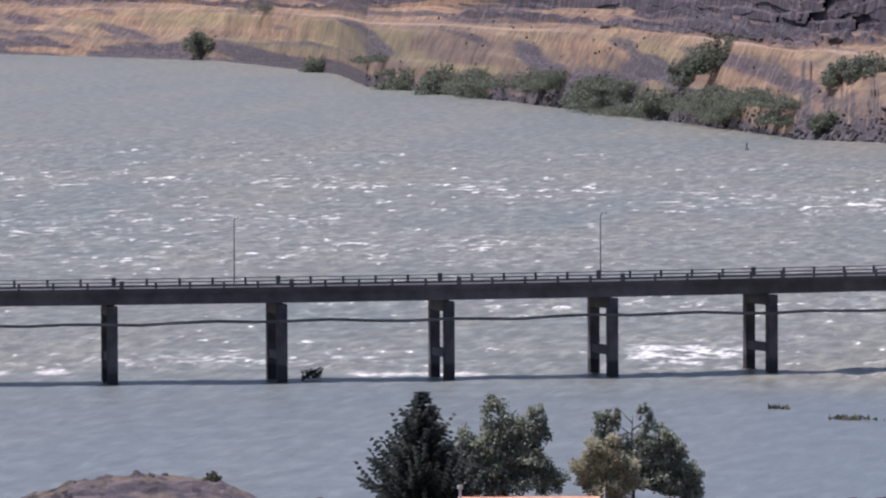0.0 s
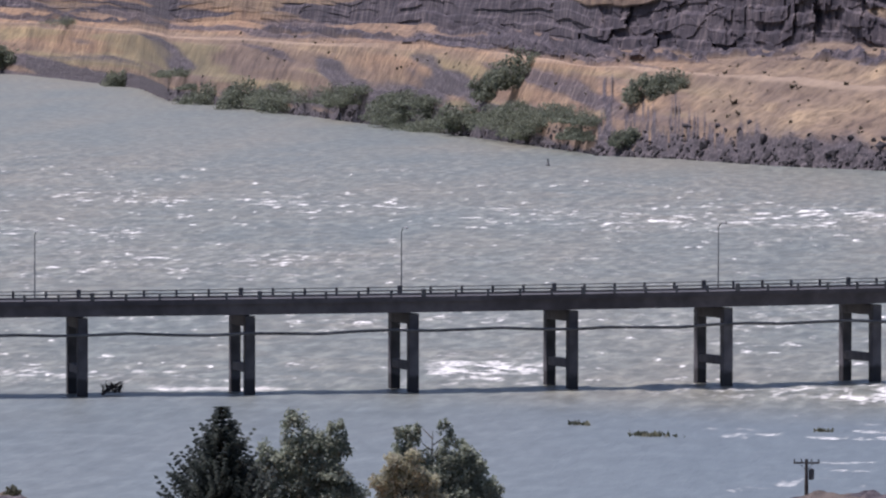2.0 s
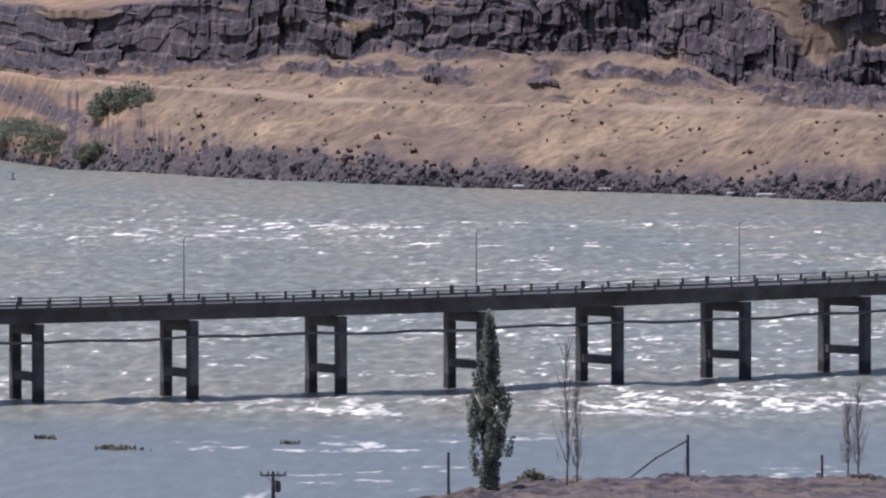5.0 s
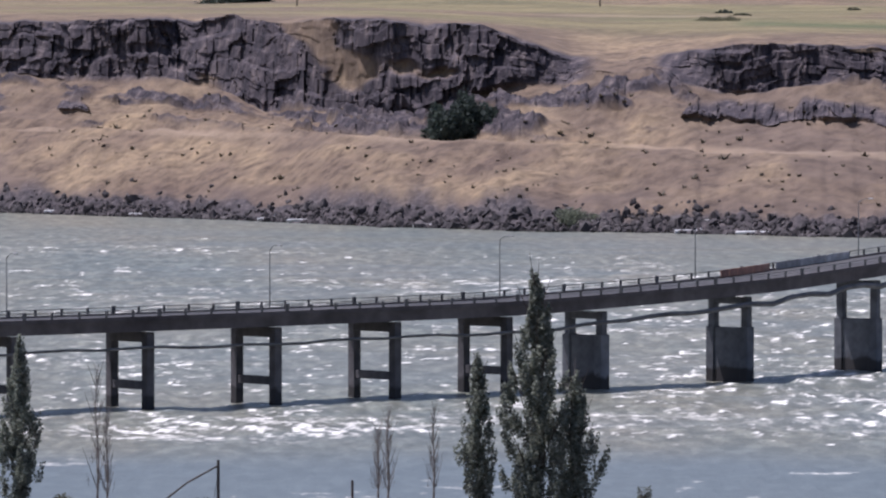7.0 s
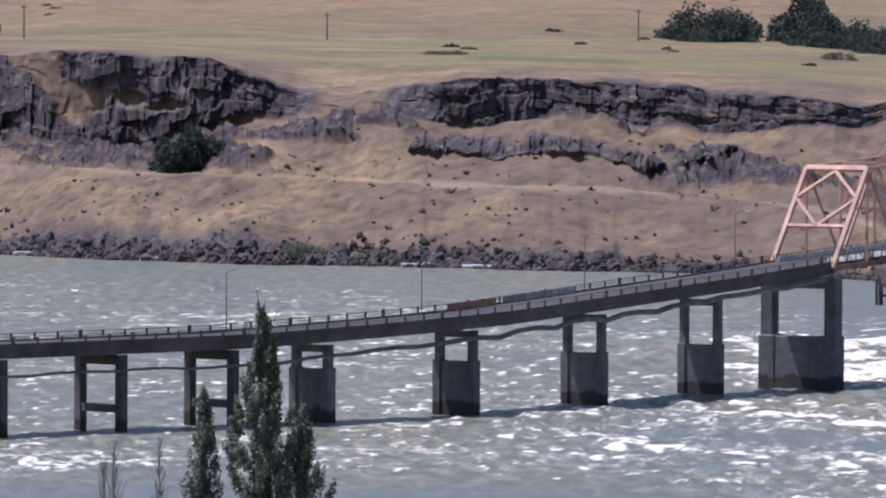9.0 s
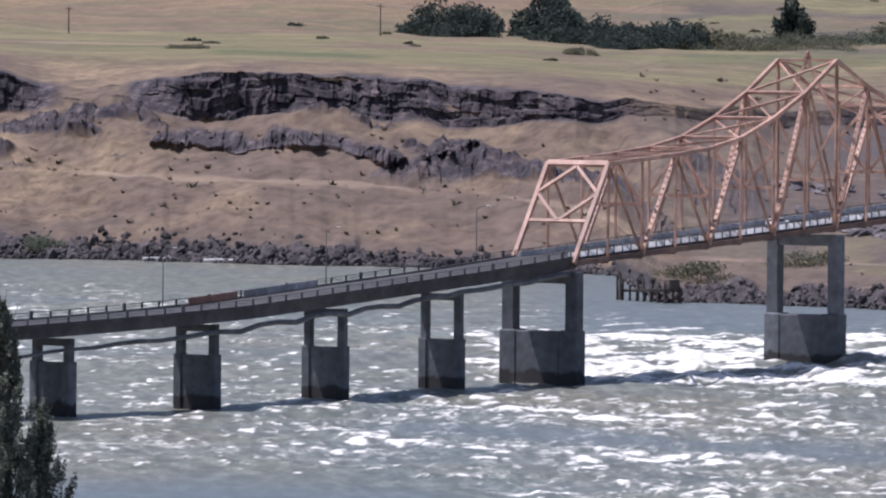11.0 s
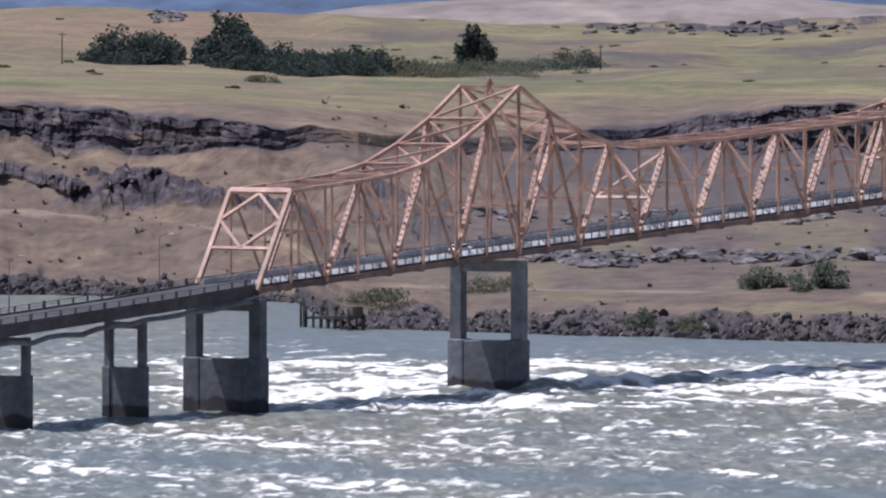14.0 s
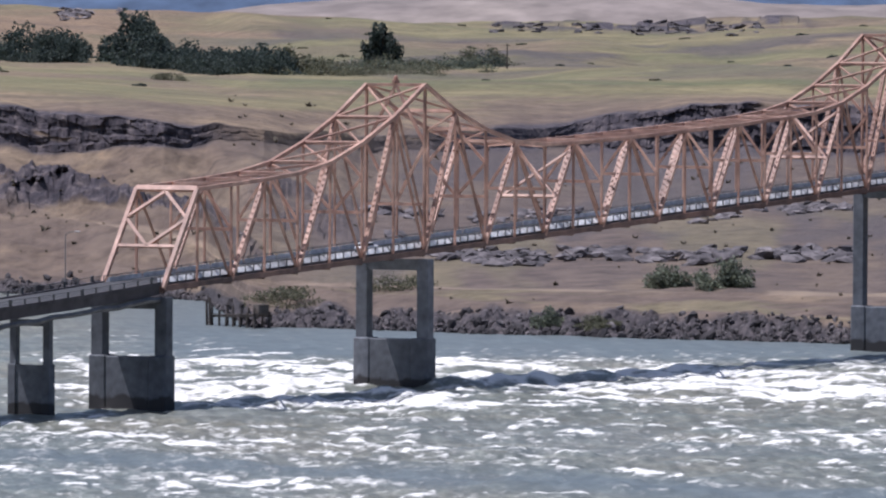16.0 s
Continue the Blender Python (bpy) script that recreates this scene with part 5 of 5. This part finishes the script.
def lookout_hill():
    """The slope that the lookout stands on, down to the near bank."""
    ring = np.concatenate((np.linspace(0, 585, 60), (650.0, 700.0)))[:, None]
    turn = np.radians(np.linspace(0, 360, 181))[None, :]
    z = np.where(ring <= 585, 3.4 + 46.2 * np.clip(1 - ring / 585, 0, 1) ** 1.8, np.where(ring < 660, 0.4, -6.6)) + 0 * turn
    d = ring + 0 * turn
    z = z + 1.2 * (fbm(d * 0.05 * np.sin(turn), d * 0.05 * np.cos(turn), 91, 4) - 0.5) * step(5, 60, d)
    flat = 0 * z
    return sheet("hillside", d * np.sin(turn), d * np.cos(turn), z, LAND, {"rock": flat, "riprap": flat, "green": flat + 0.3, "bare": flat + 0.3}, "dry grass hillside below the lookout")


near_bank()
lookout_hill()
NEAR_TREE = tree_of(bpy.data.objects["near_bank"])


def near_at(bearing, distance):
    a = radians(bearing)
    x, y = distance * math.sin(a), distance * math.cos(a)
    p = NEAR_TREE.ray_cast(Vector((x, y, 200)), Vector((0, 0, -1)))[0]
    return (x, y, p.z - 0.05 if p else 1.0)


def side_clumps(parts, across):
    """Clumps given as (metres across the view, height, radius, half height), set out along the bank."""
    a = radians(across)
    out = []
    for k, (o, z, r, h) in enumerate(parts):
        depth = 0.5 * r * math.sin(k * 2.1)
        out.append((o * math.cos(a) + depth * math.sin(a), -o * math.sin(a) + depth * math.cos(a), z, r, r, h))
    return out


def dense(parts, seed, n=9, shrink=0.5):
    """Breaks each clump into smaller ones, for an uneven outline."""
    r = np.random.default_rng(seed)
    out = []
    for o, z, w, h in parts:
        for _ in range(n):
            out.append((o + w * r.uniform(-0.75, 0.75), z + h * r.uniform(-0.8, 0.8), w * shrink * r.uniform(0.6, 1.1), h * shrink * r.uniform(0.6, 1.1)))
    return out


p = near_at(47.37, 705)
conifer(p, 11.4 - p[2], 5.6, 3)
p = near_at(47.95, 715)
shape = dense([(-2.6, 5.2, 1.7, 1.8), (-0.6, 7.6, 1.5, 1.9), (-0.9, 9.2, 0.7, 0.9), (1.0, 5.8, 1.9, 2.2), (2.6, 7.6, 0.95, 1.3), (3.0, 5.2, 1.2, 1.6), (0.2, 3.2, 3.4, 1.8), (2.8, 3.2, 1.8, 1.7), (-3.4, 3.6, 1.5, 1.8), (0.3, 5.4, 2.4, 1.8), (-1.6, 2.2, 2.6, 1.4), (4.2, 2.4, 1.4, 1.3), (-3.0, 5.2, 1.4, 1.5), (3.4, 6.6, 0.9, 1.4), (0.9, 7.0, 1.2, 1.3), (-2.0, 4.4, 2.2, 1.6), (1.6, 3.9, 2.6, 2.0), (-4.2, 4.6, 0.9, 1.0)], 11, 14)
broadleaf("broadleaf_tree", p, side_clumps(shape, 48), 9.6, 3.0, LEAVES, 26000, 0.14, 11, "grey green broadleaf tree with an open uneven crown")
p = near_at(48.85, 715)
shape = dense([(-2.2, 6.8, 1.2, 1.4), (-1.7, 7.8, 0.7, 0.8), (1.2, 7.7, 0.8, 1.4), (1.8, 5.6, 1.5, 1.5), (3.2, 4.2, 1.5, 1.4), (4.4, 2.6, 1.2, 1.5), (1.6, 3.2, 2.6, 1.7), (-1.4, 4.6, 1.8, 1.7), (0.6, 4.8, 1.8, 1.8), (3.4, 2.6, 2.2, 1.6), (-2.6, 5.6, 1.1, 1.4), (2.6, 5.0, 1.6, 1.5), (0.2, 3.2, 2.6, 1.8), (3.0, 3.6, 2.0, 1.8), (4.9, 1.8, 1.3, 1.4), (-1.9, 3.4, 1.8, 1.8)], 12, 14)
broadleaf("broadleaf_tree", p, side_clumps(shape, 49), 8.4, 3.2, LEAVES, 26000, 0.14, 12, "grey green broadleaf tree beside a pale willow")
p = near_at(48.66, 700)
shape = dense([(-0.2, 5.2, 1.6, 1.4), (-1.4, 3.8, 1.8, 1.6), (1.4, 4.0, 1.8, 1.6), (0.3, 2.2, 2.9, 1.4), (-0.4, 3.8, 2.0, 1.6)], 13)
broadleaf("willow_tree", p, side_clumps(shape, 49), 5.4, 2.2, PALE_LEAVES, 16000, 0.12, 13, "pale yellow green low willow in front of darker trees")

p = near_at(52.99, 770)
poplar(p, 18.4 - p[2], 2.3, 21, "tall narrow dark green poplar on the near bank")
p = near_at(56.61, 760)
poplar(p, 25.2 - p[2], 4.1, 22, "tallest dark green poplar with a broad lower crown", 15000)
p = near_at(56.2, 765)
poplar(p, 16.9 - p[2], 2.1, 23, "slim dark green poplar beside a taller one", 4500)
p = near_at(56.88, 762)
poplar(p, 15.0 - p[2], 3.3, 24, "short bushy poplar at the foot of a taller one", 6000)
for bearing, distance, top, spread, seed in ((53.53, 775, 15.1, 1.9, 31), (55.57, 785, 10.3, 1.4, 32), (55.5, 784, 9.0, 1.3, 33), (55.89, 785, 10.8, 1.2, 34), (53.6, 777, 11.0, 1.4, 35)):
    p = near_at(bearing, distance)
    bare_tree(p, top - p[2], spread, seed)
for k, (bearing, distance, w, h) in enumerate(((52.72, 775, 1.1, 3.0), (53.29, 782, 1.4, 1.6), (53.93, 790, 1.3, 1.5), (54.3, 788, 2.0, 1.0), (55.1, 792, 1.6, 0.9), (57.37, 780, 1.0, 3.6), (56.4, 770, 2.2, 2.5), (45.9, 738, 0.9, 1.2), (44.5, 730, 0.8, 1.2))):
    shrub(near_at(bearing, distance), w, h, POPLAR_LEAVES if k in (0, 5, 6) else SAGE_LEAVES, 60 + k, "low brush growing on the near bank", "bank_shrub", 0.1, 1200)


def near_rock(bearing, distance, r, seed):
    x, y, z = near_at(bearing, distance)
    g = np.random.default_rng(seed)
    rock = thing("rock", (x, y, z), "dark reddish brown basalt rock on the near bank", "rock", "near bank rocks")
    bm = bmesh.new()
    bmesh.ops.create_icosphere(bm, subdivisions=2, radius=r)
    for v in bm.verts:
        v.co *= 0.75 + 0.5 * noise.noise(v.co * 1.1 / r + Vector((seed, 0, 0)))  + g.uniform(-0.04, 0.04)
        v.co.z = v.co.z * 0.7
    part("boulder", bm, BOULDER, rock)


g = np.random.default_rng(77)
for k in range(26):
    near_rock(g.uniform(53.2, 56.3), g.uniform(779, 789), g.uniform(0.3, 0.75), k)
for k in range(14):
    near_rock(g.uniform(44.9, 46.1), g.uniform(738, 745), g.uniform(0.3, 0.7), 40 + k)


def wire(bm, a, b, sag, r=0.025):
    a, b = Vector(a), Vector(b)
    tube(bm, [a.lerp(b, u) - Vector((0, 0, sag * 4 * u * (1 - u))) for u in (0, 0.17, 0.33, 0.5, 0.67, 0.83, 1)], [r] * 7, 4)


def utility_pole():
    x, y, z = near_at(51.47, 748)
    top = 51.3 - 748 * math.tan(radians(3.60))
    p = thing("utility_pole", (x, y, z), "dark wooden utility pole with a crossarm and insulators", "utility pole", "", -51)
    h = top - z
    bm = bmesh.new()
    tube(bm, [(0, 0, -0.5), (0, 0, h * 0.5), (0, 0, h)], [0.2, 0.17, 0.13], 8)
    part("pole", bm, WOOD, p)
    bm = bmesh.new()
    beam(bm, (-1.2, -0.2, h - 0.35), (1.2, -0.2, h - 0.35), 0.14, 0.16)
    part("crossarm", bm, WOOD, p)
    for o in (-1.1, -0.45, 0.45, 1.1):
        bm = bmesh.new()
        tube(bm, [(o, -0.2, h - 0.27), (o, -0.2, h - 0.12), (o, -0.2, h + 0.02)], [0.04, 0.08, 0.05], 6)
        part("insulator", bm, DARK_STEEL, p)
    for o in (-0.6, 0.6):
        bm = bmesh.new()
        beam(bm, (0, -0.16, h - 1.1), (o, -0.16, h - 0.42), 0.05, 0.05)
        part("brace", bm, DARK_STEEL, p)
    bm = bmesh.new()
    tube(bm, [(0.45, 0, h - 1.9), (0.45, 0, h - 1.75), (0.45, 0, h - 0.95), (0.45, 0, h - 0.85)], [0.2, 0.26, 0.26, 0.1], 8)
    part("transformer", bm, DARK_STEEL, p)


utility_pole()


def boom_post():
    x, y, z = near_at(54.38, 792)
    top = 51.3 - 792 * math.tan(radians(3.348))
    p = thing("boom_post", (x, y, z), "dark timber post with a slanting boom on the bank", "post", "", -54)
    h = top - z
    bm = bmesh.new()
    tube(bm, [(0, 0, -0.4), (0, 0, h)], [0.17, 0.14], 7)
    part("post", bm, WOOD, p)
    bm = bmesh.new()
    tube(bm, [(-0.1, 0, h - 0.6), (-3.0, 0, h - 2.2), (-6.2, 0, 0.4)], [0.09, 0.1, 0.09], 6)
    part("boom", bm, WOOD, p)
    bm = bmesh.new()
    wire(bm, (0, 0, h - 1.2), (-0.6, 0, 0.2), 0.0, 0.03)
    part("stay", bm, DARK_STEEL, p)


boom_post()
for bearing, distance, tilt, box_on in ((55.32, 790, 3.49, True), (52.7, 772, 3.47, False)):
    x, y, z = near_at(bearing, distance)
    h = 51.3 - distance * math.tan(radians(tilt)) - z
    q = thing("post", (x, y, z), "dark upright timber post on the near bank", "post", "bank posts", -55)
    bm = bmesh.new()
    tube(bm, [(0, 0, -0.4), (0, 0, max(1.0, h))], [0.15, 0.13], 7)
    part("shaft", bm, WOOD, q)
    if box_on:
        bm = bmesh.new()
        box(bm, (-0.35, -0.1, 1.0), (0.6, 0.4, 1.0), 0, 0.04)
        part("meter_box", bm, SIDING, q, "pale metal meter box")


def house():
    x, y, z = near_at(48.12, 690)
    top = 51.3 - 690 * math.tan(radians(3.975))
    h = thing("house", (x, y, z), "low house with a rusty orange metal roof on the bank", "house", "", -48)
    bm = bmesh.new()
    box(bm, (0, 0, (top - z - 1.2) / 2 - 0.3), (11.4, 7.0, top - z - 1.2 + 0.6))
    part("wall", bm, SIDING, h)
    bm = bmesh.new()
    r = top - z
    ends = []
    for o in (-6.0, 6.0):
        ends.append([bm.verts.new((o, yy, zz)) for yy, zz in ((-4.1, r - 1.6), (0, r), (4.1, r - 1.6), (4.1, r - 1.75), (0, r - 0.15), (-4.1, r - 1.75))])
    for k in range(6):
        bm.faces.new((ends[0][k], ends[0][(k + 1) % 6], ends[1][(k + 1) % 6], ends[1][k]))
    bm.faces.new(ends[0])
    bm.faces.new(ends[1])
    bmesh.ops.recalc_face_normals(bm, faces=bm.faces)
    roof = part("roof", bm, ROOF, h)
    bm = bmesh.new()
    tube(bm, [(-5.8, -1.2, r - 0.8), (-5.8, -1.2, r + 0.7), (-5.8, -1.2, r + 0.75), (-5.8, -1.2, r + 1.05)], [0.12, 0.12, 0.24, 0.24], 8)
    part("vent_pipe", bm, SIDING, h, "white metal vent pipe")
    bm = bmesh.new()
    tube(bm, [(6.4, -1.2, -0.3), (6.4, -1.2, r + 0.5)], [0.1, 0.09], 8)
    part("downpipe", bm, SIDING, h)


house()


# ---------------------------------------------------------------- floating things and things on the bridge
def weed_mat(x, y, w, seed):
    r = np.random.default_rng(seed)
    bm = bmesh.new()
    for k in range(int(60 * w)):
        o = Vector((r.normal() * w * 0.4, r.normal() * w * 0.9, 0.0))
        tip = o + Vector((r.uniform(-0.3, 0.3), r.uniform(-0.3, 0.3), r.uniform(0.15, 0.6)))
        n = Vector((r.uniform(-0.25, 0.25), r.uniform(-0.25, 0.25), -0.1))
        bm.faces.new([bm.verts.new(q) for q in (o - n, o + n, tip)])
    m = part("floating_weed", bm, SAGE_LEAVES)
    m.location = (x, y, 0.0)
    tagged(m, "dark clump of reeds breaking the calm water", "reeds", "weed clumps", "stuff")


for k, (x, y, w) in enumerate(((657, 544.5, 1.5), (674.4, 534.7, 0.7), (667, 562, 0.9))):
    weed_mat(x, y, w, k)
x, y, turn = axis(P_S[4])
snag = thing("driftwood_snag", (x + 1.9, y - 3.6, 0.2), "dark tangled driftwood snag caught at a pier", "driftwood")
g = np.random.default_rng(9)
bm = bmesh.new()
tube(bm, [(-1.5, 0, 0), (0, 0.1, 0.7), (1.6, 0, 1.3)], [0.2, 0.17, 0.08], 6)
part("stem", bm, WOOD, snag)
bm = bmesh.new()
for k in range(130):
    a, b = Vector((g.uniform(-1.2, 1.3), g.uniform(-0.5, 0.5), g.uniform(0, 0.8))), Vector((g.uniform(-0.5, 0.9), g.uniform(-0.5, 0.5), g.uniform(0.2, 0.9)))
    tube(bm, [a, a + b * 0.5, a + b], [0.06, 0.04, 0.015], 4)
part("branches", bm, WOOD, snag)
buoy = thing("buoy", (1441, 1224, 0), "small dark channel buoy floating on the river", "buoy")
bm = bmesh.new()
tube(bm, [(0, 0, -0.5), (0, 0, 0.3), (0, 0, 0.5), (0, 0, 1.3)], [0.5, 0.5, 0.2, 0.12], 8)
part("float", bm, DARK_STEEL, buoy)
bm = bmesh.new()
box(bm, (0, 0, 1.45), (0.4, 0.4, 0.35), 0, 0.05)
part("top_mark", bm, DARK_STEEL, buoy)

# work zone on the deck: orange mesh fence and grey water barriers along the far rail
for s0, s1, m, nm, label in ((899.5, 911.0, RED_PAINT, "safety_fence", "bright orange construction fence along the deck railing"), (912.5, 931, RAIL_STEEL, "barrier", "pale grey work zone barrier along the deck railing")):
    x0, y0, _ = axis(s0)
    x1, y1, _ = axis(s1)
    f = thing(nm, ((x0 + x1) / 2, (y0 + y1) / 2 + 4.15, deck_z((s0 + s1) / 2)), label, "barrier")
    n = 6
    for k in range(n):
        a, b = s0 + (s1 - s0) * k / n, s0 + (s1 - s0) * (k + 1) / n
        bm = bmesh.new()
        c = Vector(f.location)
        pa, pb = Vector((*axis(a)[:2], deck_z(a))) + Vector((0.04, 4.15, 0)) - c, Vector((*axis(b)[:2], deck_z(b))) + Vector((-0.04, 4.15, 0)) - c
        beam(bm, pa + Vector((0, 0, 0.55)), pb + Vector((0, 0, 0.55)), 0.12, 0.95)
        part("panel", bm, m, f)


def car(s, o):
    x, y, turn = axis(s)
    slope = math.degrees(math.atan2(deck_z(s + 5) - deck_z(s - 5), 10))
    c = thing("car", (x, y + o, deck_z(s)), "white estate car on the bridge deck", "car")
    c.matrix_basis = pose(x, y + o, deck_z(s) + 0.02, 0, -slope, turn)
    bm = bmesh.new()
    box(bm, (0, 0, 0.65), (4.5, 1.75, 0.62), 0, 0.16)
    part("body", bm, WHITE_PAINT, c)
    bm = bmesh.new()
    box(bm, (-0.3, 0, 1.14), (2.9, 1.5, 0.36), 0, 0.12)
    part("windows", bm, GLASS, c, "dark tinted windows")
    bm = bmesh.new()
    box(bm, (-0.35, 0, 1.36), (2.5, 1.42, 0.1), 0, 0.04)
    part("roof", bm, WHITE_PAINT, c)
    for wx in (-1.4, 1.4):
        for wy in (-0.82, 0.82):
            bm = bmesh.new()
            tube(bm, [(wx, wy - 0.1, 0.32), (wx, wy + 0.1, 0.32)], [0.32, 0.32], 12)
            wheel = part("wheel", bm, RUBBER, c)


car(E1_X + 6.7 * PANEL, -2.0)


def far_pole(bearing, tilt, height):
    p = sighted(bearing, tilt)
    if not p:
        return
    pole = thing("utility_pole", p, "distant bare wooden utility pole on the plateau", "utility pole", "plateau poles", -bearing)
    bm = bmesh.new()
    tube(bm, [(0, 0, -0.5), (0, 0, height)], [0.22, 0.16], 6)
    part("pole", bm, WOOD, pole)
    bm = bmesh.new()
    beam(bm, (-1.1, 0, height - 0.6), (1.1, 0, height - 0.6), 0.16, 0.18)
    part("crossarm", bm, WOOD, pole)


for bearing, tilt, height in ((59.23, -0.17, 9.5), (54.93, -0.17, 9.5), (57.05, -0.17, 8.0), (63.0, -0.2, 8.0)):
    far_pole(bearing, tilt, height)
